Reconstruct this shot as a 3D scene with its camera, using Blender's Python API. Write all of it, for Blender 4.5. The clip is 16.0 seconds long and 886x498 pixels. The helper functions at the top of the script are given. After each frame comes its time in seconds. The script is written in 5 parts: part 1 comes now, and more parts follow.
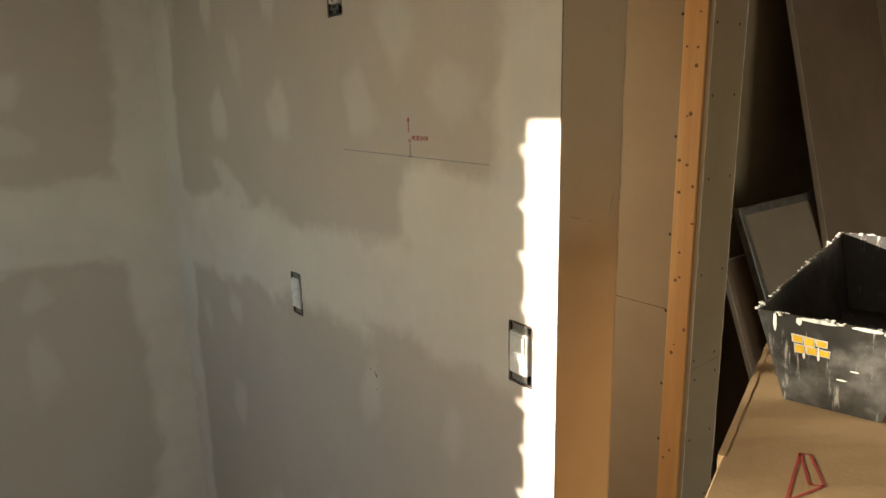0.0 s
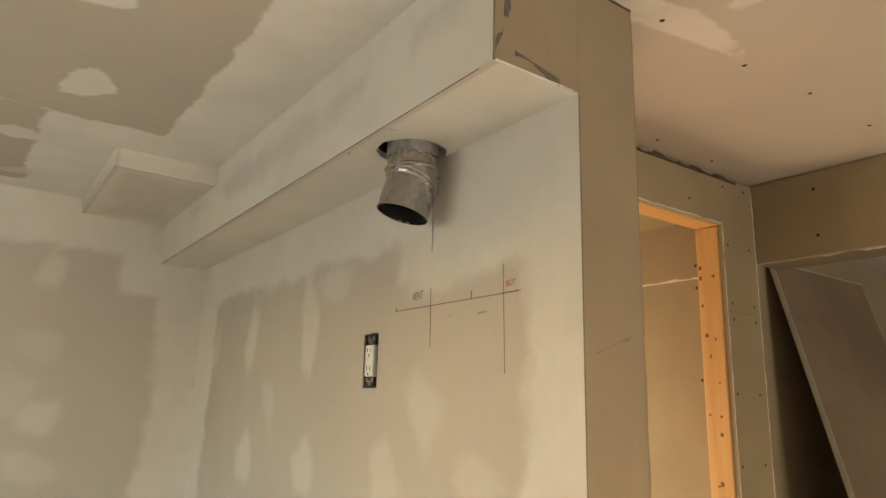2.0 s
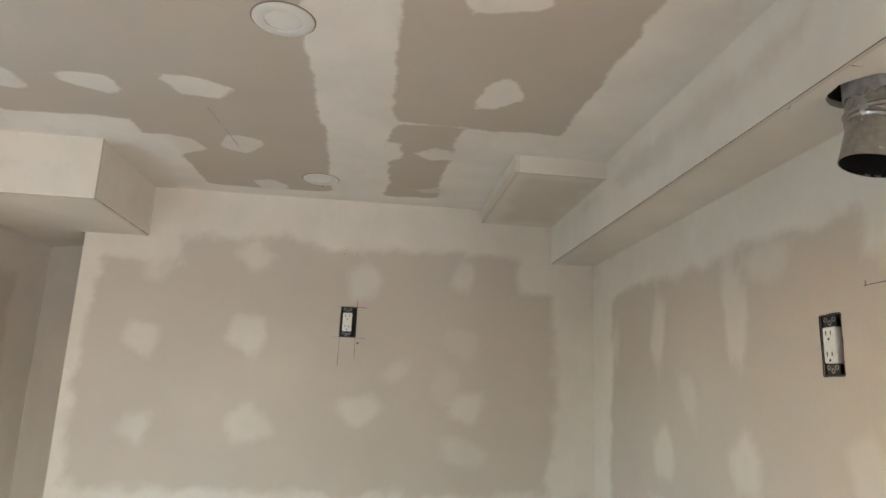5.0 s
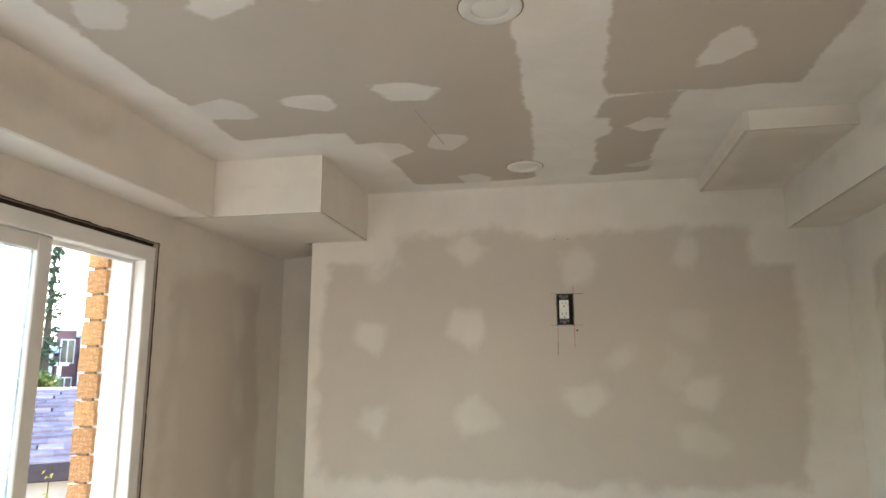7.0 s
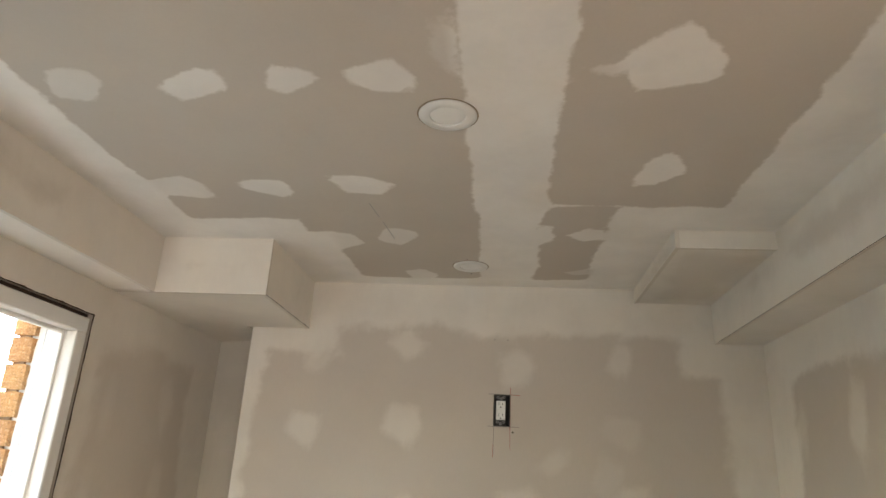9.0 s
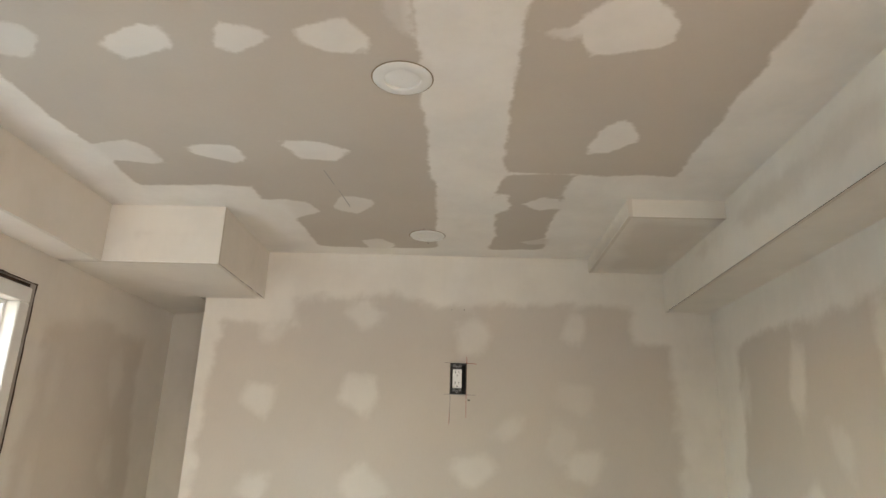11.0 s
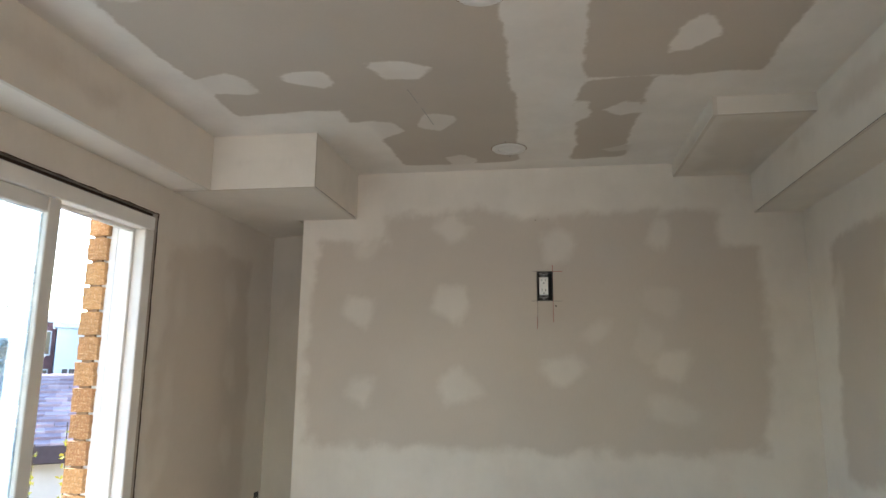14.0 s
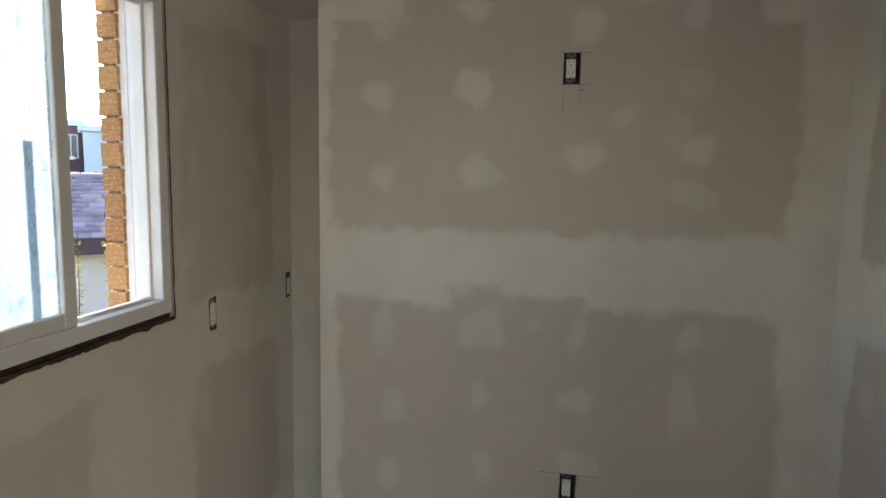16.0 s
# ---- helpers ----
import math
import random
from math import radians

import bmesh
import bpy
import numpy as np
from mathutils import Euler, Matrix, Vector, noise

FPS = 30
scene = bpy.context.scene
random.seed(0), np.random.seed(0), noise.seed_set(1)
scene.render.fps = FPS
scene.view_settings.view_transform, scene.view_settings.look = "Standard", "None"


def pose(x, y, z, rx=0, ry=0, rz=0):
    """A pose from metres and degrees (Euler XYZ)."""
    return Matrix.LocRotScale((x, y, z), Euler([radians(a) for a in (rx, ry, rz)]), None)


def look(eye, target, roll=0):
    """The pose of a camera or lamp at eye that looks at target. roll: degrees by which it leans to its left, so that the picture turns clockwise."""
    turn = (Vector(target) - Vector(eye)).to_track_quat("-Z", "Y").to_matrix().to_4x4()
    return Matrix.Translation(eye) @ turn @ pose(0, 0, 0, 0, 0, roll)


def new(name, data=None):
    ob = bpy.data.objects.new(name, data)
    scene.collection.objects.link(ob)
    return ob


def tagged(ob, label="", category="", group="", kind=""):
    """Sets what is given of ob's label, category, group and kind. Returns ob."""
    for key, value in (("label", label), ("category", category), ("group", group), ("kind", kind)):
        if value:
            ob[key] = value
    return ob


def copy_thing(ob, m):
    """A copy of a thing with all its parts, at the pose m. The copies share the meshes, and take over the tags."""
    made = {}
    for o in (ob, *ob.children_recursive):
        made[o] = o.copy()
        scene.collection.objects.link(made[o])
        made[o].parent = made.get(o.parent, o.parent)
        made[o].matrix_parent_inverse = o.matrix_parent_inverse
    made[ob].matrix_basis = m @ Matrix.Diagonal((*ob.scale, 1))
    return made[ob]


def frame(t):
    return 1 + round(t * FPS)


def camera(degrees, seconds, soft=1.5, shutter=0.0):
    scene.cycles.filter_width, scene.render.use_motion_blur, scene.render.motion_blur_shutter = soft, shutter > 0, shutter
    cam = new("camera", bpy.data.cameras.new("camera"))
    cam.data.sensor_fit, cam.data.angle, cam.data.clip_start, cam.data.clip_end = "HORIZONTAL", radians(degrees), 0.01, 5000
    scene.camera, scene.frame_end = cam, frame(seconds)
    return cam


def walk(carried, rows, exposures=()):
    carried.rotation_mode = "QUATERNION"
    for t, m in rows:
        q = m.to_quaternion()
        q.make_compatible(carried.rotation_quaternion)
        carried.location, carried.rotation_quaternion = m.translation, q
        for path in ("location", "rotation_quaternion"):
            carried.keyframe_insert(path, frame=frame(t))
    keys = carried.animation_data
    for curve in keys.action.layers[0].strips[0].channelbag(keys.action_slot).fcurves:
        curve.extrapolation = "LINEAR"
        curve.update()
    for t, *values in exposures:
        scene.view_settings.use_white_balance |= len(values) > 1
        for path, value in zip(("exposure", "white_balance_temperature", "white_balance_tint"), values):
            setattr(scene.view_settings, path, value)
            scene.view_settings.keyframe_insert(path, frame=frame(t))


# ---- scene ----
cam = camera(68.1, 16.0)
PATH = [
    (0, (0.284, -2.55, 1.636), (1.47, -1.006, 1.18), -1.3),
    (0.5, (0.279, -2.547, 1.66), (1.466, -0.973, 1.323), -0.8),
    (1, (0.273, -2.553, 1.667), (1.472, -0.981, 1.369), -1.2),
    (1.2, (0.27, -2.544, 1.697), (1.497, -0.981, 1.471), -0.1),
    (1.3, (0.272, -2.553, 1.714), (1.495, -0.971, 1.651), 0.2),
    (1.5, (0.271, -2.561, 1.758), (1.478, -0.982, 1.985), 0.7),
    (2, (0.263, -2.572, 1.779), (1.392, -0.982, 2.222), 1.5),
    (2.5, (0.266, -2.579, 1.806), (1.353, -0.985, 2.333), 0.2),
    (3, (0.254, -2.575, 1.807), (1.306, -0.998, 2.445), 0.2),
    (3.5, (0.198, -2.538, 1.781), (0.967, -0.807, 2.424), 1.7),
    (4, (0.142, -2.496, 1.737), (0.58, -0.623, 2.284), 2.9),
    (4.2, (0.136, -2.488, 1.734), (0.551, -0.603, 2.257), 2.9),
    (6.3, (0.077, -2.423, 1.76), (-0.19, -0.466, 2.073), 0.6),
    (6.5, (0.062, -2.419, 1.759), (-0.221, -0.467, 2.088), 0.4),
    (7, (0.032, -2.407, 1.764), (-0.331, -0.473, 2.123), -0.1),
    (7.5, (0.037, -2.416, 1.751), (-0.362, -0.497, 2.146), 0.1),
    (8, (0.039, -2.433, 1.746), (-0.33, -0.507, 2.143), 2.3),
    (8.5, (0.043, -2.437, 1.739), (-0.281, -0.507, 2.154), 3.1),
    (9, (0.036, -2.444, 1.737), (-0.158, -0.565, 2.392), 3.0),
    (9.5, (0.04, -2.438, 1.736), (-0.077, -0.547, 2.377), 2.8),
    (12, (0.061, -2.432, 1.71), (-0.005, -0.515, 2.276), 1.8),
    (12.5, (0.071, -2.433, 1.704), (-0.138, -0.522, 2.258), 1.3),
    (13, (0.063, -2.437, 1.683), (-0.23, -0.533, 2.22), 1.1),
    (13.5, (0.015, -2.472, 1.667), (-0.31, -0.572, 2.197), 0.9),
    (14, (0.035, -2.508, 1.667), (-0.275, -0.565, 2.021), 0.6),
    (14.5, (0.046, -2.520, 1.641), (-0.350, -0.573, 1.873), 0.45),
    (15, (0.032, -2.511, 1.592), (-0.424, -0.566, 1.679), 0.8),
    (15.5, (0.023, -2.486, 1.558), (-0.335, -0.529, 1.349), 2.3),
    (16, (0.030, -2.488, 1.592), (-0.338, -0.537, 1.360), 0.85),
]
EXPOSURES = [(0.0, 2.51, 6600, 13), (1.0, 2.66, 6750, 13), (1.5, 2.75, 6800, 13), (2.0, 3.59, 6830, 13), (2.5, 3.63, 7000, 14), (3.0, 3.62, 6900, 14), (3.5, 3.52, 6200, 15), (4.0, 3.57, 5750, 16), (6.5, 3.49, 6200, 17), (7.5, 3.24, 6030, 16), (8.5, 3.19, 6200, 17), (9.0, 3.29, 6250, 17), (9.5, 3.47, 6250, 17), (12.0, 3.64, 5970, 16), (12.5, 3.49, 5920, 16), (13.0, 3.43, 5970, 16), (13.5, 3.12, 6000, 17), (14.0, 3.02, 5850, 16), (14.5, 2.44, 5860, 15), (15.0, 1.52, 6020, 15), (15.5, 1.92, 5900, 15), (16.0, 2.37, 5950, 16)]
walk(cam, [(t, look(eye, target, roll)) for t, eye, target, roll in PATH], EXPOSURES)

# ---- world, sun and large lights ----
world = bpy.data.worlds.new("world")
scene.world = world
world.use_nodes = True
wn = world.node_tree
sky = wn.nodes.new("ShaderNodeTexSky")
sky.sky_type = "NISHITA"
sky.sun_disc = False
sky.sun_elevation, sky.sun_rotation = radians(10.8), radians(297.2)
sky.air_density, sky.dust_density, sky.ozone_density = 1.0, 0.4, 1.5
wn.nodes["Background"].inputs["Strength"].default_value = 0.15
wn.links.new(sky.outputs["Color"], wn.nodes["Background"].inputs["Color"])

sun = new("sun", bpy.data.lights.new("sun", "SUN"))
sun.data.energy, sun.data.angle, sun.data.color = 5.0, radians(0.4), (1.0, 0.86, 0.68)
sun.matrix_world = look((0, 0, 0), (0.869, -0.457, -0.188))

# unseen area lamps, added as fill from behind the room and the closet
def fill_lamp(name, eye, target, w, h, watts, tint):
    lamp = new(name, bpy.data.lights.new(name, "AREA"))
    lamp.data.shape, lamp.data.size, lamp.data.size_y = "RECTANGLE", w, h
    lamp.data.energy, lamp.data.color = watts, tint
    lamp.matrix_world = look(eye, target)
    return lamp

fill_lamp("rear_fill_right", (2.3, -6.12, 1.0), (-0.6, -1.2, 3.0), 2.2, 1.7, 6.2, (1.0, 0.90, 0.75))
fill_lamp("rear_fill_left", (-0.2, -6.12, 1.05), (0.4, -1.2, 2.9), 1.2, 1.8, 1.1, (1.0, 0.90, 0.76))
fill_lamp("closet_fill", (1.45, -0.47, 1.25), (1.75, -1.5, 1.2), 0.5, 1.5, 1.9, (1.0, 0.74, 0.45))

# ---- materials ----
class Nodes:
    """A small wrapper that makes writing node trees short."""
    def __init__(self, name, rough=0.6, metal=0.0):
        self.mat = bpy.data.materials.new(name)
        self.mat.use_nodes = True
        self.tree = self.mat.node_tree
        self.bsdf = self.tree.nodes["Principled BSDF"]
        self.bsdf.inputs["Roughness"].default_value = rough
        self.bsdf.inputs["Metallic"].default_value = metal
        self.where = self.tree.nodes.new("ShaderNodeTexCoord").outputs["Object"]

    def node(self, kind, **inputs):
        n = self.tree.nodes.new(kind)
        for key, value in inputs.items():
            self.set(n.inputs[key.replace("_", " ")], value)
        return n

    def set(self, socket, value):
        if isinstance(value, bpy.types.NodeSocket):
            self.tree.links.new(value, socket)
        else:
            socket.default_value = value

    def noise(self, scale, detail=4.0, rough=0.55, stretch=None):
        n = self.node("ShaderNodeTexNoise", Scale=scale, Detail=detail, Roughness=rough)
        src = self.where
        if stretch:
            src = self.node("ShaderNodeMapping", Vector=self.where, Scale=stretch).outputs[0]
        self.set(n.inputs["Vector"], src)
        return n.outputs["Fac"]

    def math(self, op, a, b=0.0, c=0.0):
        n = self.tree.nodes.new("ShaderNodeMath")
        n.operation = op
        for socket, value in zip(n.inputs, (a, b, c)):
            self.set(socket, value)
        return n.outputs[0]

    def ramp(self, fac, lo, hi, a=0.0, b=1.0):
        n = self.node("ShaderNodeMapRange", Value=fac)
        for key, value in (("From Min", lo), ("From Max", hi), ("To Min", a), ("To Max", b)):
            self.set(n.inputs[key], value)
        n.interpolation_type = "SMOOTHSTEP"
        return n.outputs[0]

    def mix(self, fac, a, b):
        n = self.tree.nodes.new("ShaderNodeMix")
        n.data_type = "RGBA"
        self.set(n.inputs[0], fac)
        for socket, value in ((n.inputs[6], a), (n.inputs[7], b)):
            self.set(socket, (*value, 1.0) if isinstance(value, tuple) else value)
        return n.outputs[2]

    def attribute(self, name):
        n = self.tree.nodes.new("ShaderNodeAttribute")
        n.attribute_name = name
        return n.outputs["Fac"]

    def colour(self, value):
        self.set(self.bsdf.inputs["Base Color"], (*value, 1.0) if isinstance(value, tuple) else value)
        return self

    def bump(self, height, strength=0.3, distance=0.002):
        n = self.node("ShaderNodeBump", Height=height, Strength=strength, Distance=distance)
        self.set(self.bsdf.inputs["Normal"], n.outputs[0])
        return self




def skim_material(name, edge, ragged, bare, coat):
    """Bare plasterboard paper with joint compound where the mesh attribute says so."""
    m = Nodes(name, 0.75)
    wob = m.math("MULTIPLY_ADD", m.math("SUBTRACT", m.noise(16, 5, 0.65), 0.5), ragged, m.attribute("compound"))
    wob = m.math("MULTIPLY_ADD", m.math("SUBTRACT", m.noise(75, 4, 0.7), 0.5), ragged * 0.35, wob)
    cover = m.math("MULTIPLY", m.ramp(wob, -edge, edge), m.attribute("coat"))
    thin = m.ramp(m.noise(7, 5, 0.6), 0.3, 0.75, 0.86, 1.0)
    cover = m.math("MULTIPLY", cover, thin)
    paper = m.mix(m.ramp(m.noise(2.3, 4), 0.35, 0.7), bare, tuple(c * 0.93 for c in bare))
    paper = m.mix(m.ramp(m.noise(160, 2, 0.6, (1, 1, 0.25)), 0.35, 0.7, 0, 0.10), paper, tuple(c * 0.82 for c in bare))
    mud = m.mix(m.ramp(m.noise(4.5, 5, 0.6), 0.35, 0.7), coat, tuple(c * 0.91 for c in coat))
    mud = m.mix(m.ramp(m.noise(55, 3, 0.6, (1, 1, 0.2)), 0.4, 0.75, 0, 0.12), mud, tuple(c * 1.08 for c in coat))
    m.colour(m.mix(cover, paper, mud))
    m.set(m.bsdf.inputs["Roughness"], m.math("MULTIPLY_ADD", cover, -0.12, 0.82))
    m.bump(m.math("ADD", m.math("MULTIPLY", cover, 0.5), m.math("MULTIPLY", m.noise(220, 3), 0.12)), 0.35, 0.0015)
    return m.mat


SKIM_WALL = skim_material("skimmed wallboard", 0.024, 0.05, (0.545, 0.487, 0.42), (0.72, 0.675, 0.605))
SKIM_WINDOW = skim_material("skimmed outside wallboard", 0.030, 0.05, (0.61, 0.55, 0.48), (0.73, 0.685, 0.615))
SKIM_SOFFIT = skim_material("thinly skimmed soffit board", 0.030, 0.05, (0.63, 0.575, 0.505), (0.74, 0.695, 0.625))
SKIM_CEILING = skim_material("skimmed ceiling board", 0.007, 0.035, (0.515, 0.457, 0.39), (0.78, 0.745, 0.695))


def paper_material(name, base, dark):
    m = Nodes(name, 0.8)
    c = m.mix(m.ramp(m.noise(3.1, 5), 0.3, 0.72), base, dark)
    c = m.mix(m.ramp(m.noise(38, 4, 0.6), 0.55, 0.8, 0, 0.22), c, (dark[0] * 0.8, dark[1] * 0.78, dark[2] * 0.74))
    m.colour(c).bump(m.noise(240, 3), 0.2, 0.0012)
    return m.mat


BARE_PAPER = paper_material("bare wallboard paper", (0.31, 0.242, 0.148), (0.27, 0.208, 0.126))
END_PAPER = paper_material("brown-grey wallboard paper", (0.265, 0.208, 0.135), (0.23, 0.178, 0.113))
BACK_PAPER = paper_material("brown backing paper", (0.235, 0.165, 0.105), (0.19, 0.13, 0.082))
GYPSUM = paper_material("gypsum core", (0.62, 0.57, 0.48), (0.55, 0.50, 0.42))
CARDBOARD = paper_material("corrugated cardboard", (0.47, 0.315, 0.165), (0.42, 0.275, 0.14))


def plain(name, colour, rough=0.5, metal=0.0, vary=0.12, scale=18.0, bump=0.08):
    m = Nodes(name, rough, metal)
    dark = tuple(c * (1 - vary) for c in colour)
    m.colour(m.mix(m.ramp(m.noise(scale, 5), 0.3, 0.72), colour, dark))
    m.set(m.bsdf.inputs["Roughness"], m.ramp(m.noise(scale * 2.3, 4), 0.3, 0.7, max(rough - 0.08, 0.02), min(rough + 0.1, 1)))
    if bump:
        m.bump(m.noise(scale * 9, 3), bump, 0.001)
    return m.mat


def wood_material(name, a, b, stretch):
    m = Nodes(name, 0.62)
    rings = m.noise(9, 6, 0.6, stretch)
    fine = m.noise(60, 4, 0.6, stretch)
    c = m.mix(m.ramp(rings, 0.35, 0.65), a, b)
    c = m.mix(m.ramp(fine, 0.45, 0.75, 0, 0.3), c, tuple(v * 0.7 for v in b))
    m.colour(c).bump(fine, 0.2, 0.001)
    return m.mat


STUD = wood_material("pine stud", (0.64, 0.385, 0.150), (0.53, 0.275, 0.085), (1, 1, 0.06))
BOUNCE_WOOD = wood_material("warm bounce wood", (0.44, 0.285, 0.145), (0.34, 0.205, 0.095), (1, 0.08, 1))
BOUNCE_FLOOR = wood_material("pale bounce subfloor", (0.60, 0.53, 0.44), (0.50, 0.43, 0.34), (1, 0.08, 1))
PVC = plain("white vinyl", (0.78, 0.77, 0.74), 0.38, 0, 0.07, 9, 0.03)
WHITE_TRIM = plain("white painted timber", (0.84, 0.84, 0.84), 0.5, 0, 0.08, 14, 0.08)
WHITE_PLASTIC = plain("white device plastic", (0.80, 0.80, 0.78), 0.3, 0, 0.04, 40, 0)
BLACK_BOX = plain("black plastic box", (0.022, 0.021, 0.020), 0.55, 0, 0.4, 60, 0.15)
GAP_BROWN = plain("dark rough gap", (0.085, 0.052, 0.034), 0.9, 0, 0.6, 26, 0.6)
STEEL = plain("dull zinc steel", (0.42, 0.42, 0.41), 0.4, 0.9, 0.3, 50, 0.05)
SCREW = plain("black phosphate screw", (0.03, 0.027, 0.024), 0.6, 0.3, 0.2, 60, 0)
PENCIL = plain("graphite line", (0.16, 0.155, 0.155), 0.8, 0, 0.3, 120, 0)
FAINT_PENCIL = plain("faint graphite line", (0.38, 0.36, 0.34), 0.8, 0, 0.3, 120, 0)
RED_PENCIL = plain("red pencil", (0.42, 0.045, 0.035), 0.8, 0, 0.3, 120, 0)
DARK_METAL = plain("weathered aluminium", (0.30, 0.29, 0.27), 0.45, 0.8, 0.3, 30, 0.1)


def galvanised():
    m = Nodes("galvanised steel", 0.24, 1.0)
    spangle = m.node("ShaderNodeTexVoronoi", Vector=m.where, Scale=85.0)
    c = m.mix(m.ramp(spangle.outputs["Distance"], 0.1, 0.8), (0.46, 0.46, 0.45), (0.38, 0.38, 0.37))
    c = m.mix(m.ramp(m.noise(22, 5), 0.5, 0.8, 0, 0.12), c, (0.36, 0.34, 0.32))
    m.colour(c)
    m.set(m.bsdf.inputs["Roughness"], m.ramp(m.noise(30, 4), 0.3, 0.75, 0.20, 0.30))
    m.bump(m.noise(26, 2), 0.05, 0.0015)
    return m.mat


GALV = galvanised()


def glass(name, dust):
    """Window glass; dust scatters the light in streaks and smears."""
    m = Nodes(name, 0.05)
    out = m.tree.nodes["Material Output"]
    clear = m.node("ShaderNodeBsdfTransparent", Color=(0.93, 0.96, 0.95, 1))
    shine = m.node("ShaderNodeBsdfGlossy", Roughness=0.03)
    base = m.node("ShaderNodeMixShader", Fac=0.05)
    m.set(base.inputs[1], clear.outputs[0]); m.set(base.inputs[2], shine.outputs[0])
    haze = m.node("ShaderNodeBsdfTranslucent", Color=(0.29, 0.37, 0.43, 1))
    milk = m.node("ShaderNodeBsdfDiffuse", Color=(0.34, 0.38, 0.39, 1))
    film = m.node("ShaderNodeMixShader", Fac=0.25)
    m.set(film.inputs[1], haze.outputs[0]); m.set(film.inputs[2], milk.outputs[0])
    height = m.node("ShaderNodeSeparateXYZ", Vector=m.where).outputs["Z"]
    low = m.ramp(height, 1.15, 1.75, 0.42, 0.0)          # dried splashes thicken towards the sill
    smear = m.ramp(m.noise(13.0, 7, 0.72, (1, 1.3, 0.8)), 0.36, 0.66, dust * 0.35, dust * 1.25)
    smear = m.math("ADD", smear, m.math("MULTIPLY", low, m.ramp(m.noise(6.0, 6, 0.7), 0.35, 0.62)))
    spots = m.ramp(m.noise(85, 3, 0.6), 0.58, 0.70, 0, 0.30)
    last = m.node("ShaderNodeMixShader", Fac=m.math("MINIMUM", m.math("ADD", smear, spots), 0.96))
    m.set(last.inputs[1], base.outputs[0]); m.set(last.inputs[2], film.outputs[0])
    m.set(out.inputs["Surface"], last.outputs[0])
    return m.mat


DUSTY_GLASS = glass("dusty window glass", 0.56)

# ---- building helpers ----
def mesh_of(name, bm, material, smooth=False):
    me = bpy.data.meshes.new(name)
    bmesh.ops.recalc_face_normals(bm, faces=bm.faces)
    bm.to_mesh(me)
    bm.free()
    me.materials.append(material)
    if smooth:
        me.polygons.foreach_set("use_smooth", [True] * len(me.polygons))
        me.set_sharp_from_angle(angle=radians(38))
    return me


def part(name, bm, material, parent=None, label="", smooth=False):
    ob = new(name, mesh_of(name, bm, material, smooth))
    ob.parent = parent
    return tagged(ob, label)


def thing(name, at, label, category, group="", turn=0.0, kind=""):
    ob = new(name)
    ob.empty_display_size = 0.05
    ob.matrix_world = pose(*at, 0, 0, turn)
    return tagged(ob, label, category, group, kind)


def add_box(bm, lo, hi, bevel=0.0, m=None, seg=1):
    got = bmesh.ops.create_cube(bm, size=1.0)["verts"]
    size = [b - a for a, b in zip(lo, hi)]
    mid = [(a + b) / 2 for a, b in zip(lo, hi)]
    for v in got:
        v.co = Vector([c * s + o for c, s, o in zip(v.co, size, mid)])
    if bevel:
        edges = list({e for v in got for e in v.link_edges})
        got = bmesh.ops.bevel(bm, geom=edges, offset=bevel, segments=seg, affect="EDGES", profile=0.6)["verts"]
    if m is not None:
        for v in got:
            v.co = m @ v.co
    return bm


def boxes(*sets, bevel=0.0, m=None):
    bm = bmesh.new()
    for lo, hi in sets:
        add_box(bm, lo, hi, bevel, m)
    return bm


def add_lathe(bm, profile, seg=32, m=None, close=False):
    """Turns (radius, height) pairs round z."""
    rings = []
    for r, z in profile:
        ring = []
        for k in range(seg):
            a = 2 * math.pi * k / seg
            co = Vector((r * math.cos(a), r * math.sin(a), z))
            ring.append(bm.verts.new(m @ co if m is not None else co))
        rings.append(ring)
    for a, b in zip(rings, rings[1:]):
        for k in range(seg):
            bm.faces.new((a[k], a[(k + 1) % seg], b[(k + 1) % seg], b[k]))
    if close:
        bm.faces.new(rings[0]); bm.faces.new(rings[-1])
    return bm


def add_rod(bm, p, q, r, seg=8):
    p, q = Vector(p), Vector(q)
    m = Matrix.Translation(p) @ (q - p).to_track_quat("Z", "Y").to_matrix().to_4x4()
    return add_lathe(bm, [(r, 0), (r, (q - p).length)], seg, m, True)


# ---- wallboard surfaces with joint compound ----
def smooth_noise(p, q, scale, off):
    return noise.fractal(Vector((p * scale + off, q * scale - off, off * 1.7)), 1.0, 2.0, 3)


def rect_inside(p, q, r):
    """How far (p, q) lies inside the rectangle r = (p0, p1, q0, q1); negative outside."""
    return min(p - r[0], r[1] - p, q - r[2], r[3] - q)


def patch_inside(p, q, k):
    """The same for a rounded, turned patch (p, q, width, height, degrees, strength)."""
    a = radians(k[4])
    dp, dq = p - k[0], q - k[1]
    u, v = dp * math.cos(a) + dq * math.sin(a), dq * math.cos(a) - dp * math.sin(a)
    w, h = k[2] / 2, k[3] / 2
    e = 0.0
    for i in range(7):                      # a knife-cut outline of seven uneven sides
        turn = 2 * math.pi * (i + 0.35 * math.sin(k[0] * 91 + i * 2.3 + k[1] * 47)) / 7
        side = 0.86 + 0.17 * math.sin(k[0] * 57 + k[1] * 83 + i * 4.1)
        e = max(e, (u / w * math.cos(turn) + v / h * math.sin(turn)) / side)
    return (1 - e) * min(w, h)


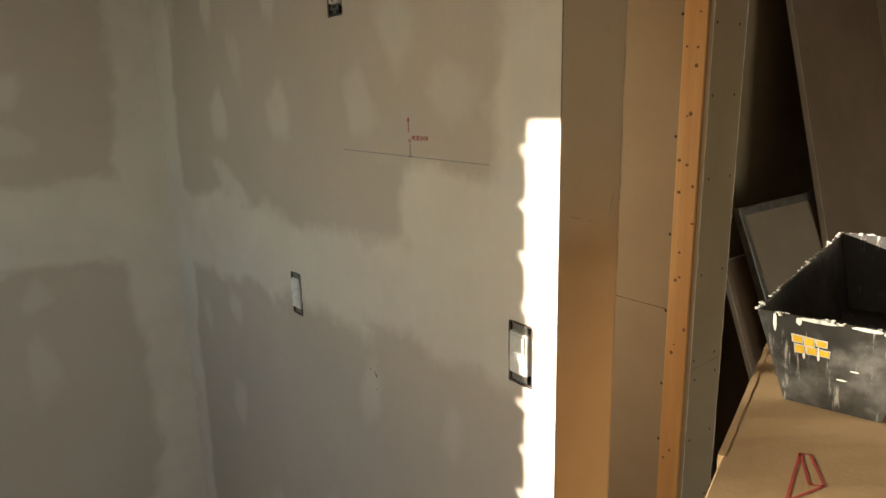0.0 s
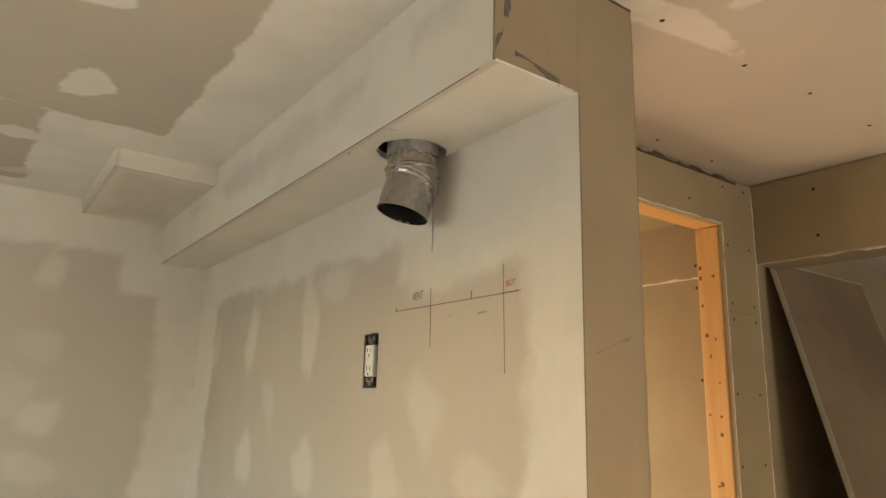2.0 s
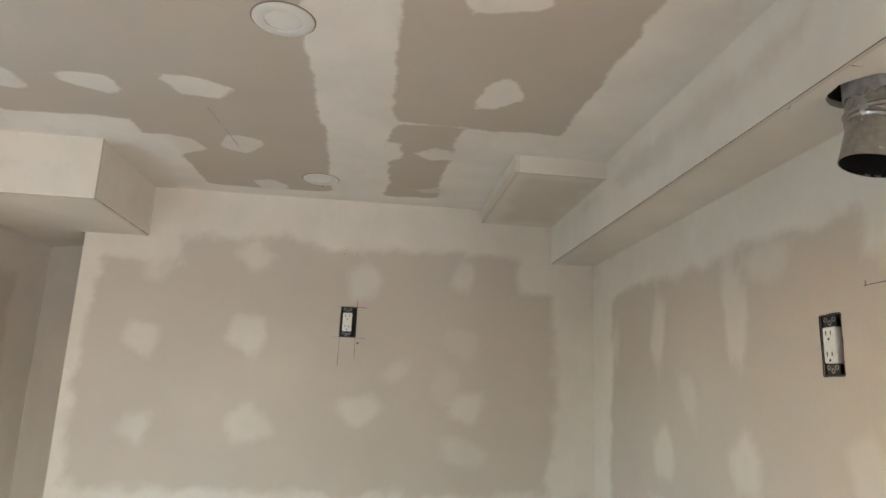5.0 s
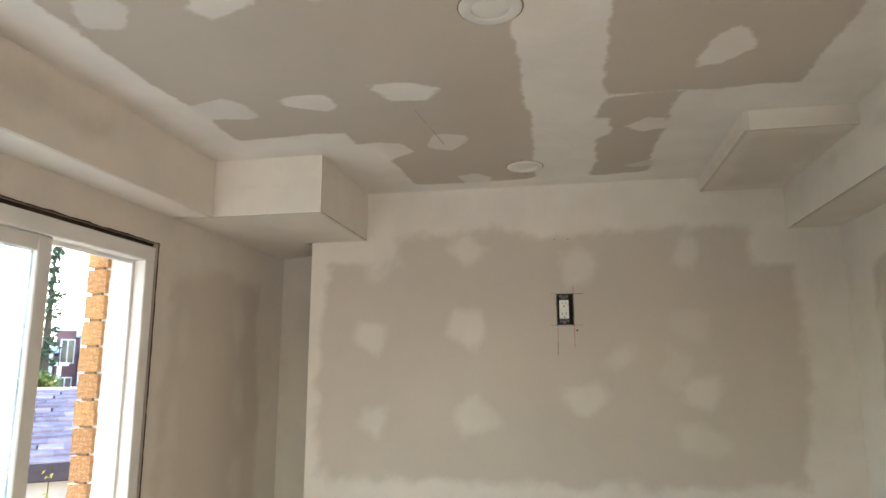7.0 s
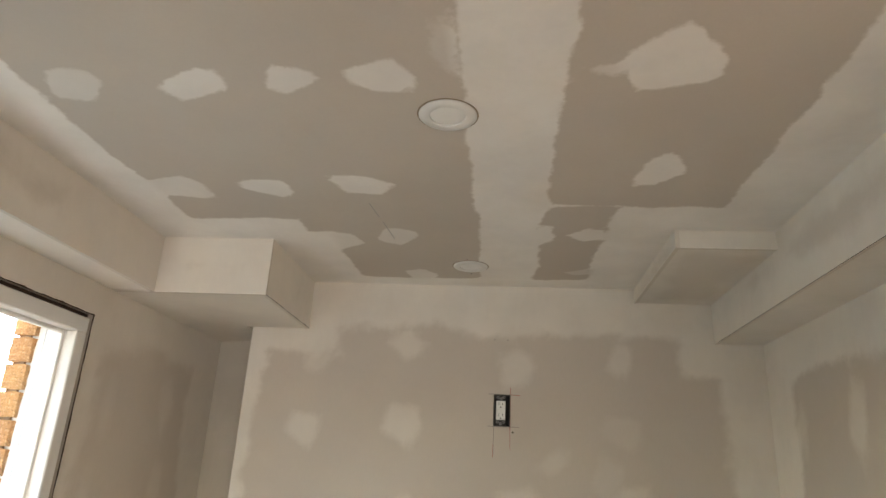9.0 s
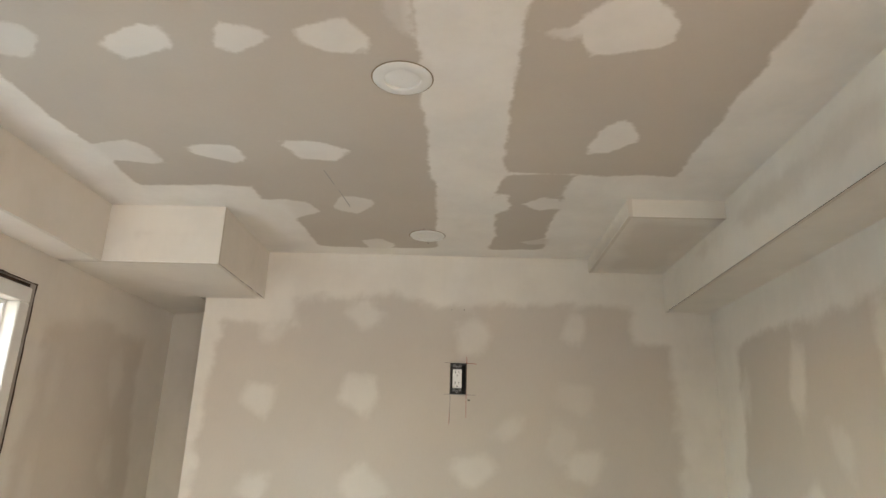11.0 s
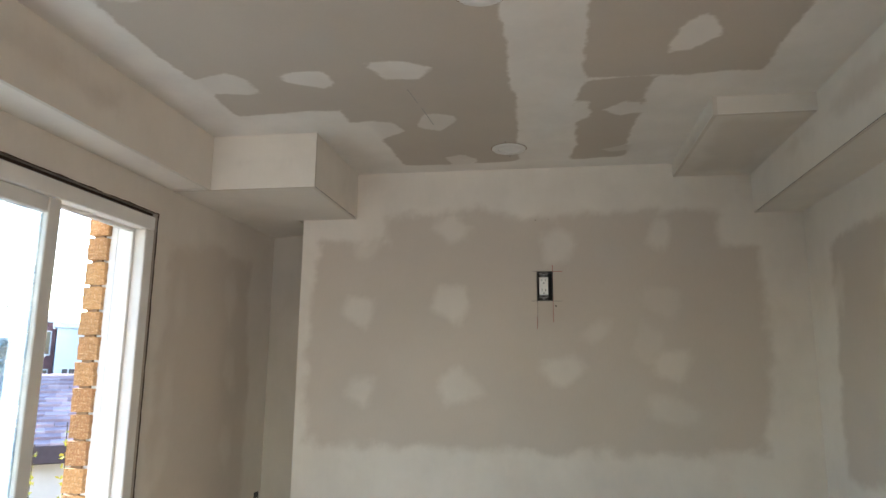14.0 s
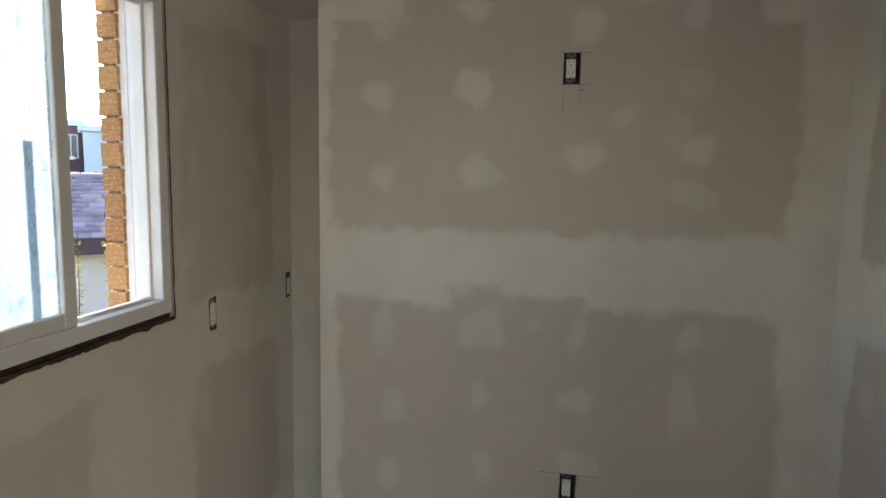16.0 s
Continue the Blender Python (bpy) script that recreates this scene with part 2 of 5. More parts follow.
def coverage(fields, patches, seed, wobble, border):
    """A function of the place on a surface: how far inside the compound it lies, and how strong the coat is."""
    def at(p, q):
        wave = wobble * (smooth_noise(p, q, 3.2, seed) + 0.6 * smooth_noise(p, q, 11.0, seed + 3))
        best, coat = -1.0, border
        if fields:
            best = -max(rect_inside(p, q, f) for f in fields) + wave
        for k in patches:
            if abs(p - k[0]) + abs(q - k[1]) > k[2] + k[3] + 0.08:
                continue
            d = patch_inside(p, q, k) + wave * 0.3
            if d > best and d > -0.05 and best < 0.0:
                best, coat = d, k[5]
        return best, coat
    return at


def cuts(length, step, edges):
    some = sorted({0.0, length, *[e for e in edges if 0 < e < length]})
    out = []
    for a, b in zip(some, some[1:]):
        n = max(1, round((b - a) / step))
        out += [a + (b - a) * k / n for k in range(n)]
    return out + [length]


def board(name, origin, u, v, width, height, thick, cover, material, holes=(), through_holes=(), step=0.025, label="", plane=None):
    """A slab seen from its front, at origin with axes u and v; holes (u0, u1, v0, v1) are pockets, through_holes go all the way."""
    o, u, v = Vector(origin), Vector(u), Vector(v)
    n = u.cross(v)
    us = cuts(width, step, [c for h in (*holes, *through_holes) for c in h[:2]])
    vs = cuts(height, step, [c for h in (*holes, *through_holes) for c in h[2:]])
    verts, faces, dist, coat = [], [], [], []

    def vert(a, b, depth):
        verts.append(tuple(o + u * a + v * b - n * depth))
        d, c = cover(a, b) if depth == 0 and cover else (-1.0, 1.0)
        dist.append(d); coat.append(c)
        return len(verts) - 1

    grid = [[vert(a, b, 0.0) for a in us] for b in vs]
    def in_hole(a, b, some):
        return any(h[0] < a < h[1] and h[2] < b < h[3] for h in some)
    for j in range(len(vs) - 1):
        for i in range(len(us) - 1):
            if not in_hole((us[i] + us[i + 1]) / 2, (vs[j] + vs[j + 1]) / 2, (*holes, *through_holes)):
                faces.append((grid[j][i], grid[j][i + 1], grid[j + 1][i + 1], grid[j + 1][i]))
    for h in (*holes, *through_holes):
        deep = thick if h in through_holes else min(0.055, thick * 0.8)
        f = [vert(a, b, 1e-6) for a, b in ((h[0], h[2]), (h[1], h[2]), (h[1], h[3]), (h[0], h[3]))]
        k = [vert(a, b, deep) for a, b in ((h[0], h[2]), (h[1], h[2]), (h[1], h[3]), (h[0], h[3]))]
        for i in range(4):
            faces.append((f[i], k[i], k[(i + 1) % 4], f[(i + 1) % 4]))
        if h not in through_holes:
            faces.append((k[3], k[2], k[1], k[0]))
    f = [vert(a, b, 1e-6) for a, b in ((0, 0), (width, 0), (width, height), (0, height))]
    k = [vert(a, b, thick) for a, b in ((0, 0), (width, 0), (width, height), (0, height))]
    for i in range(4):
        faces.append((f[(i + 1) % 4], k[(i + 1) % 4], k[i], f[i]))
    bu = cuts(width, 99, [c for h in through_holes for c in h[:2]])
    bv = cuts(height, 99, [c for h in through_holes for c in h[2:]])
    back = [[vert(a, b, thick) for a in bu] for b in bv]
    for j in range(len(bv) - 1):
        for i in range(len(bu) - 1):
            if not in_hole((bu[i] + bu[i + 1]) / 2, (bv[j] + bv[j + 1]) / 2, through_holes):
                faces.append((back[j + 1][i], back[j + 1][i + 1], back[j][i + 1], back[j][i]))
    me = bpy.data.meshes.new(name)
    me.from_pydata(verts, [], faces)
    for key, values in (("compound", dist), ("coat", coat)):
        me.attributes.new(key, "FLOAT", "POINT").data.foreach_set("value", values)
    me.materials.append(material)
    return tagged(new(name, me), label, kind="structure")


# ---- the plan ----
XL, XR, XE = -1.229, 0.966, 1.10      # window wall, duct wall, its other face
YE, YA = -1.917, -1.55                # end of the duct wall, wall with the doorway
H = 2.44
YREAR = -6.2

# ---- large structure ----
# back wall: u runs to +x from XB, v up
XB = -0.945
back_fields = [(-0.91, 0.79, 1.38, 2.10), (-0.87, 0.60, 1.36, 2.16), (-0.60, 0.45, 1.40, 2.26), (0.40, 0.66, 1.5, 2.24), (-0.86, 0.80, 0.10, 1.08), (-0.40, 0.10, 1.0, 1.125)]
back_patches = [
    (-0.70, 1.883, 0.14, 0.15, 0, 0.62), (-0.334, 1.918, 0.16, 0.16, -35, 0.68), (0.087, 2.127, 0.17, 0.13, 15, 0.66),
    (-0.33, 2.20, 0.15, 0.12, 0, 0.60), (0.458, 2.166, 0.11, 0.14, 10, 0.60), (0.457, 1.917, 0.15, 0.14, 0, 0.30),
    (0.217, 1.805, 0.12, 0.08, 15, 0.42), (0.40, 1.758, 0.13, 0.14, 0, 0.30), (0.09, 1.657, 0.15, 0.16, -35, 0.58),
    (0.48, 1.68, 0.13, 0.15, -25, 0.55), (0.47, 1.522, 0.17, 0.12, -15, 0.45), (-0.687, 1.573, 0.11, 0.13, 0, 0.58),
    (-0.31, 1.597, 0.16, 0.14, 10, 0.60), (-0.684, 2.15, 0.12, 0.13, 0, 0.5),
]
low_patches = [
    (-0.678, 0.97, 0.11, 0.26, 0, 0.46), (-0.28, 0.99, 0.18, 0.20, 0, 0.55), (0.087, 0.984, 0.08, 0.16, 0, 0.5),
    (0.486, 0.996, 0.12, 0.13, 20, 0.44), (-0.633, 0.639, 0.13, 0.14, 30, 0.45), (-0.282, 0.718, 0.10, 0.11, 0, 0.48),
    (0.089, 0.725, 0.12, 0.12, 0, 0.70), (0.475, 0.735, 0.12, 0.27, 0, 0.42), (-0.656, 0.355, 0.12, 0.15, 0, 0.45),
    (-0.269, 0.425, 0.10, 0.14, 0, 0.40), (0.103, 0.482, 0.18, 0.12, 0, 0.40), (-0.077, 1.017, 0.07, 0.06, 0, 0.45),
    (0.369, 1.09, 0.10, 0.07, 0, 0.55),
]
back_cover = coverage(back_fields, back_patches + low_patches, 2.0, 0.035, 0.9)
wall_back = board("wall_back", (XB, 0, 0), (1, 0, 0), (0, 0, 1), XE - XB, H, 0.12,
                  lambda p, q: back_cover(p + XB, q), SKIM_WALL,
                  holes=[(0.000 - XB, 0.057 - XB, 1.918, 2.030), (0.040 - XB, 0.097 - XB, 0.318, 0.430)],
                  label="skimmed plasterboard wall with patched screw spots, unpainted")
# recess beside it
SPLAY = Vector((1, -0.36, 0)).normalized()
wall_recess = board("wall_recess", (XL - 0.02, 0.375, 0), SPLAY, (0, 0, 1), 0.70, H, 0.10,
                    coverage([], [(0.2, 1.2, 5.0, 5.0, 0, 0.8)], 5.0, 0.03, 1.0), SKIM_WALL, label="narrow splayed plasterboard recess wall, skimmed")

# duct wall: u runs from the back corner towards the open end, v up
right_fields = [(0.19, 1.42, 1.35, 2.09), (1.3, 1.80, 1.50, 2.0), (1.3, 1.56, 1.36, 1.55), (0.17, 1.0, 0.08, 1.095), (0.9, 1.5, 0.08, 1.12), (1.4, 1.86, 0.08, 1.16)]
right_patches = [
    (1.002, 1.95, 0.13, 0.24, 8, 0.72), (0.58, 1.93, 0.12, 0.24, 0, 0.68), (1.13, 2.05, 0.16, 0.12, 0, 0.54),
    (1.535, 2.02, 0.16, 0.12, 0, 0.63), (1.53, 1.76, 0.13, 0.16, 25, 0.54), (1.395, 1.628, 0.13, 0.13, 0, 0.50),
    (1.008, 1.604, 0.13, 0.16, 0, 0.63), (0.587, 1.593, 0.14, 0.18, 0, 0.63), (1.689, 1.644, 0.14, 0.13, 0, 0.45),
    (0.23, 1.92, 0.08, 0.16, 0, 0.54), (0.75, 1.76, 0.09, 0.14, 20, 0.40), (1.392, 0.996, 0.09, 0.14, 0, 0.50),
    (1.678, 1.03, 0.08, 0.12, 0, 0.45), (0.548, 0.661, 0.13, 0.15, 0, 0.5), (0.584, 1.003, 0.11, 0.10, 0, 0.55),
]
right_low = [(0.30, 0.9, 0.10, 0.14, 0, 0.4), (0.66, 1.38, 0.3, 0.12, -20, 0.8), (1.2, 0.55, 0.12, 0.2, 0, 0.45), (0.8, 0.4, 0.12, 0.2, 0, 0.45)]
wall_right = board("wall_right", (XR, 0, 0), (0, -1, 0), (0, 0, 1), -YE + 0.0134, H, 0.122,
                   coverage(right_fields, right_patches + right_low, 9.0, 0.035, 1.0), SKIM_WALL,
                   holes=[(1.297, 1.353, 1.797, 1.909), (1.019, 1.071, 1.097, 1.205), (1.831, 1.881, 1.187, 1.287)],
                   label="skimmed plasterboard partition wall with pencil marks")

# window wall, from the recess forwards to the unseen end of the room
WY0, WY1, WZ0, WZ1 = -0.569, -2.02, 1.104, 2.155
left_fields = [(-0.15, 0.50, 1.12, 2.10), (-0.20, 0.46, 0.12, 0.86), (0.95, 1.9, 0.1, 0.95)]
left_patches = [(0.43, 1.58, 0.11, 0.22, 0, 0.45), (0.03, 1.94, 0.13, 0.20, 0, 0.5), (0.0, 1.645, 0.13, 0.18, 0, 0.5), (-0.01, 1.36, 0.13, 0.18, 0, 0.5),
                (0.44, 1.37, 0.12, 0.18, 0, 0.45), (0.40, 1.9, 0.10, 0.2, 0, 0.36), (0.10, 0.62, 0.08, 0.2, 0, 0.45), (0.75, 0.85, 0.5, 0.5, 10, 0.41), (0.42, 0.75, 0.10, 0.3, 0, 0.45)]
left_cover = coverage([(a + 0.0, b, c, d) for a, b, c, d in left_fields], left_patches, 14.0, 0.05, 0.85)
Y0 = 0.37
wall_left = board("wall_left", (XL, YREAR, 0), (0, 1, 0), (0, 0, 1), Y0 - YREAR, H, 0.13,
                  lambda p, q: left_cover(-(p + YREAR), q), SKIM_WINDOW,
                  holes=[(-0.352 - YREAR, -0.308 - YREAR, 1.010, 1.122)],
                  through_holes=[(WY1 - YREAR, WY0 - YREAR, WZ0, WZ1)], step=0.04,
                  label="skimmed plasterboard outside wall with a window opening")

# ceiling over the whole place
ceil_fields = [(-0.925, -0.055, -6.2, -0.67), (-0.51, -0.05, -0.75, -0.10), (-0.58, -0.05, -0.7, -0.57), (0.14, 0.605, -6.2, -0.80), (0.14, 0.325, -0.80, -0.11), (0.15, 5.6, -6.2, -2.02), (1.12, 5.6, -2.1, -1.0)]
ceil_patches = [
    (-0.835, -1.38, 0.15, 0.12, -15, 0.55), (-0.581, -1.381, 0.16, 0.11, -25, 0.85), (-0.391, -1.392, 0.13, 0.095, -25, 0.8),
    (-0.20, -1.405, 0.14, 0.13, -20, 0.85), (0.325, -1.44, 0.22, 0.19, 5, 0.95), (-0.861, -0.892, 0.18, 0.16, 10, 0.75),
    (-0.599, -0.903, 0.15, 0.115, 0, 0.9), (-0.334, -0.92, 0.20, 0.115, 0, 0.92), (0.388, -1.01, 0.13, 0.17, -8, 0.95),
    (-0.307, -0.537, 0.15, 0.16, 0, 0.75), (0.281, -0.575, 0.14, 0.12, 0, 0.9), (0.135, -0.583, 0.10, 0.2, 0, 0.95),
    (-0.272, -0.132, 0.16, 0.14, 0, 0.7), (-0.495, -0.483, 0.14, 0.17, 20, 0.8), (-0.08, -1.50, 0.05, 0.2, 0, 0.35),
]
ceil_more = [(0.40, -0.72, 0.22, 0.10, -15, 0.9), (1.20, -1.955, 0.40, 0.09, -3, 0.6), (0.21, -1.42, 0.08, 0.03, 0, 0.6), (1.20, -2.20, 0.07, 0.44, -12, 0.7),
             (-0.55, -1.95, 0.2, 0.1, 0, 0.8), (0.4, -1.95, 0.2, 0.16, 0, 0.9), (0.30, -0.20, 0.12, 0.07, 0, 0.5)]
ceil_cover = coverage(ceil_fields, ceil_patches + ceil_more, 21.0, 0.016, 1.0)
ceiling = board("ceiling", (XL - 0.1, 0.45, H), (1, 0, 0), (0, -1, 0), 7.1, 6.8, 0.1,
                lambda p, q: ceil_cover(p + XL - 0.1, 0.45 - q), SKIM_CEILING, step=0.025,
                label="plasterboard ceiling with taped joint and compound patches")

# never in view; its pale tone is chosen to throw light onto the undersides
floor = tagged(part("floor", boxes(((XL, YREAR, -0.12), (5.7, 0.45, 0.0))), BOUNCE_FLOOR), "unseen plywood subfloor, toned pale to bounce light upwards", kind="structure")

# dropped soffits and boxes under the ceiling
def soffit_faces(name, label, faces):
    """A boxed-in drop of several boards: each a grid with compound."""
    base = faces[0]
    ob = board(name, *base[:5], 0.012, base[5], SKIM_SOFFIT, step=0.03, label=label)
    for face in faces[1:]:
        p = board("soffit_board", *face[:5], 0.012, face[5], SKIM_SOFFIT, step=0.03)
        p.parent = ob
        del p["kind"]
    return ob

FULL = coverage([], [(0.5, 0.5, 9, 9, 0, 0.92)], 3.0, 0.02, 1.0)
ZL, ZR, ZB = 2.252, 2.240, 2.386
XS = -1.090
soffit_left = soffit_faces("soffit_left", "boxed plasterboard soffit along the window wall", [
    ((XS, YREAR, ZL), (0, 1, 0), (0, 0, 1), -0.49 - YREAR, H - ZL, coverage([(4.7, 5.2, 0.08, 0.12), (0.3, 3.5, 0.03, 0.16)], [], 31.0, 0.04, 0.8)),
    ((XL, -0.510, ZL + 0.001), (1, 0, 0), (0, -1, 0), XS - XL - 0.0125, -0.51 - YREAR, FULL),
])
box_left = soffit_faces("soffit_left_box", "deeper boxed plasterboard drop in the corner", [
    ((XL, -0.497, ZL), (1, 0, 0), (0, 0, 1), -0.72 - XL, H - ZL, coverage([(0.25, 0.42, 0.08, 0.085)], [], 33.0, 0.03, 0.95)),
    ((-0.72, -0.484, ZL), (0, 1, 0), (0, 0, 1), 0.484, H - ZL, coverage([(0.3, 0.31, 0.08, 0.09)], [], 35.0, 0.03, 0.95)),
    ((XL, -0.001, ZL + 0.001), (1, 0, 0), (0, -1, 0), -0.7325 - XL, 0.4835, FULL),
    ((XL, 0.364, ZL + 0.004), (1, 0, 0), (0, -1, 0), XB - XL - 0.03, 0.365, FULL),
])
box_right = soffit_faces("soffit_right_box", "shallow boxed plasterboard drop against the soffit", [
    ((0.515, 0.0, ZB), (0, -1, 0), (0, 0, 1), 0.63, H - ZB, coverage([(0.05, 0.6, 0.0, 0.02)], [], 41.0, 0.02, 0.95)),
    ((0.5275, -0.63, ZB), (1, 0, 0), (0, 0, 1), 0.267, H - ZB, FULL),
    ((0.5275, -0.001, ZB + 0.001), (1, 0, 0), (0, -1, 0), 0.267, 0.616, coverage([(0.04, 0.25, 0.05, 0.57)], [], 43.0, 0.03, 0.7)),
])
XF = 0.795
soffit_right = soffit_faces("soffit_right", "boxed plasterboard duct soffit over the partition wall", [
    ((XF, 0.0, ZR), (0, -1, 0), (0, 0, 1), -YE + 0.0134, H - ZR, coverage([(0.35, 1.55, 0.085, 0.13), (1.72, 1.88, 0.10, 0.17)], [], 51.0, 0.04, 0.95)),
    ((XF + 0.0125, 0.0, ZR + 0.001), (1, 0, 0), (0, -1, 0), XR - XF - 0.0125, 1.47, FULL),
    ((XF + 0.0125, -1.63, ZR + 0.001), (1, 0, 0), (0, -1, 0), XR - XF - 0.0125, -YE - 1.63 + 0.0134, FULL),
])
# the piece round the duct hole
HX, HY, HRAD = 0.903, -1.558, 0.068
bm = bmesh.new()
ring, rim = [], []
for k in range(40):
    a = 2 * math.pi * k / 40
    r = HRAD * (1 + 0.06 * noise.noise(Vector((math.cos(a) * 3, math.sin(a) * 3, 4))))
    c, s = math.cos(a), math.sin(a)
    reach = min(((XR - HX) if c > 0 else (HX - XF - 0.0125)) / max(abs(c), 1e-6), ((-1.47 - HY) if s > 0 else (HY + 1.63)) / max(abs(s), 1e-6))
    r = min(r, reach - 0.0008)
    ring.append(bm.verts.new((HX + r * math.cos(a), HY + r * math.sin(a), ZR + 0.001)))
    rim.append(bm.verts.new((HX + reach * c, HY + reach * s, ZR + 0.001)))
up = [bm.verts.new(v.co + Vector((0, 0, 0.013))) for v in ring]
for k in range(40):
    j = (k + 1) % 40
    bm.faces.new((ring[k], ring[j], rim[j], rim[k]))
    bm.faces.new((ring[k], up[k], up[j], ring[j]))
# black lining that puts in the shade above the duct hole
shade_lining = bmesh.new()
add_lathe(shade_lining, [(HRAD + 0.0025, 0.0145), (HRAD + 0.0025, 0.12), (0.001, 0.121)], 40, Matrix.Translation((HX, HY, ZR)))
part("hole_shade", shade_lining, BLACK_BOX, soffit_right, "black lining for the shade above the hole")
hole_board = part("soffit_board", bm, SKIM_SOFFIT, soffit_right)
for key, value in (("compound", 0.5), ("coat", 0.92)):
    hole_board.data.attributes.new(key, "FLOAT", "POINT").data.foreach_set("value", [value] * len(hole_board.data.vertices))

# end of the partition: bare board with cut edges and a metal corner bead
wall_end = board("wall_end", (XR + 0.0008, YE - 0.014, 0), (1, 0, 0), (0, 0, 1), XE - XR - 0.0008, H - 0.004, 0.012, None, END_PAPER,
                 step=0.2, label="bare plasterboard end of the partition wall")
end_cap = board("soffit_end", (XF + 0.0008, YE - 0.014, ZR + 0.002), (1, 0, 0), (0, 0, 1), XR - XF - 0.0004, H - ZR - 0.006, 0.012, None, END_PAPER,
                step=0.2, label="bare plasterboard end of the soffit")

# wall with the doorway
DX0, DX1, DZ = 1.22, 1.970, 2.288
wall_door = board("wall_doorway", (XE + 0.002, YA, 0), (1, 0, 0), (0, 0, 1), 2.14 - XE - 0.002, H - 0.006, 0.0125, None, BARE_PAPER,
                  through_holes=[(DX0 - XE - 0.002, DX1 - XE - 0.002, -0.001, DZ)], step=0.25, label="bare plasterboard wall round a rough doorway")
# the opening in the closet's back is made up, cut for its fill lamp
closet_back = board("wall_closet_back", (XE, -0.45, 0), (1, 0, 0), (0, 0, 1), 1.1, H, 0.1, None, BARE_PAPER, step=0.5, through_holes=[(0.08, 0.62, 0.45, 2.05)], label="bare plasterboard wall of the closet")
closet_side = board("wall_closet_side", (2.06, -0.45, 0), (0, -1, 0), (0, 0, 1), 1.08, H, 0.012, None, BARE_PAPER, step=0.5, label="bare plasterboard wall of the closet")
closet_left = tagged(part("wall_closet_left", boxes(((XE + 0.001, YE + 0.0, 0), (XE + 0.012, -0.45, H - 0.01))), BARE_PAPER), "bare plasterboard wall of the closet", kind="structure")
closet_ceiling = tagged(part("ceiling_closet", boxes(((XE + 0.012, -1.43, 2.345), (2.06, -0.45, 2.36))), BARE_PAPER), "low plasterboard closet ceiling", kind="structure")

# header over the wide opening and the store room behind it
ang = 1.0
HD = Vector((math.sin(radians(ang)), -math.cos(radians(ang)), 0))
hp = Vector((2.142, -1.552, 0))
header = board("wall_header", hp + Vector((0, 0, 2.192)), HD, (0, 0, 1), 2.2, H - 2.192 - 0.002, 0.13, None, BARE_PAPER, step=0.5, label="bare plasterboard header over a wide opening")
# unseen pier, added to catch the sun and send warm light back
pier = board("bounce_pier", hp + HD * 0.80, HD, (0, 0, 1), 1.6, 2.190, 0.13, None, BOUNCE_WOOD, step=0.5, label="unseen plywood pier added to bounce warm sunlight")
store_back = board("wall_store_back", (2.08, -1.17, 0), (1, 0, 0), (0, 0, 1), 3.6, H, 0.1, None, BARE_PAPER, step=0.5, label="plasterboard wall of the dark store room")
store_right = board("wall_store_right", (5.6, -1.1, 0), (0, -1, 0), (0, 0, 1), 5.2, H, 0.1, None, BARE_PAPER, step=0.5, label="plasterboard wall closing the store room")
# both rear openings are made up, cut where the fill lamps stand
wall_rear = board("wall_rear", (5.7, YREAR, 0), (-1, 0, 0), (0, 0, 1), 7.0, H, 0.1, None, BARE_PAPER, step=0.5, through_holes=[(2.25, 4.55, 0.1, 1.95), (5.28, 6.52, 0.1, 2.0)], label="plasterboard wall closing the room")

# ---- window in the outside wall ----
FY0, FY1, FZ0, FZ1 = -0.588, -1.995, 1.128, 2.138
window = thing("window_1", (XL, (FY0 + FY1) / 2, FZ0), "white vinyl sliding window, one half open, set in a rough gap", "window", kind="structure")


def wpart(name, sets, material, bevel=0.003, label="", parent=window):
    ob = part(name, boxes(*sets, bevel=bevel), material, None, label)
    ob.parent = parent
    if parent is window:
        ob.matrix_parent_inverse = window.matrix_world.inverted()
    return ob


FW = 0.046
frame_top = wpart("window_frame", [((XL - 0.075, FY1, FZ1 - FW), (XL + 0.006, FY0, FZ1)), ((XL - 0.075, FY1, FZ0), (XL + 0.006, FY0, FZ0 + FW)),
                                   ((XL - 0.075, FY0 - FW, FZ0 + FW), (XL + 0.006, FY0, FZ1 - FW)), ((XL - 0.075, FY1, FZ0 + FW), (XL + 0.006, FY1 + FW, FZ1 - FW))], PVC)
wpart("track_rib", [((XL - 0.045, FY0 - FW - 0.012, FZ0 + FW), (XL - 0.030, FY0 - FW, FZ1 - FW)), ((XL - 0.045, -0.97, FZ0 + FW), (XL - 0.030, FY0 - FW - 0.012, FZ0 + FW + 0.012)),
                    ((XL - 0.045, -0.97, FZ1 - FW - 0.012), (XL - 0.030, FY0 - FW - 0.012, FZ1 - FW))], PVC, 0.002)
SY0, SY1 = -0.992, FY1 + FW - 0.01
sash = wpart("sash", [((XL - 0.034, SY0 - 0.046, FZ0 + FW), (XL - 0.004, SY0, FZ1 - FW)), ((XL - 0.034, SY1, FZ0 + FW), (XL - 0.004, SY1 + 0.05, FZ1 - FW)),
                      ((XL - 0.034, SY1 + 0.05, FZ0 + FW), (XL - 0.004, SY0 - 0.046, FZ0 + FW + 0.042)), ((XL - 0.034, SY1 + 0.05, FZ1 - FW - 0.042), (XL - 0.004, SY0 - 0.046, FZ1 - FW))], PVC, 0.003)
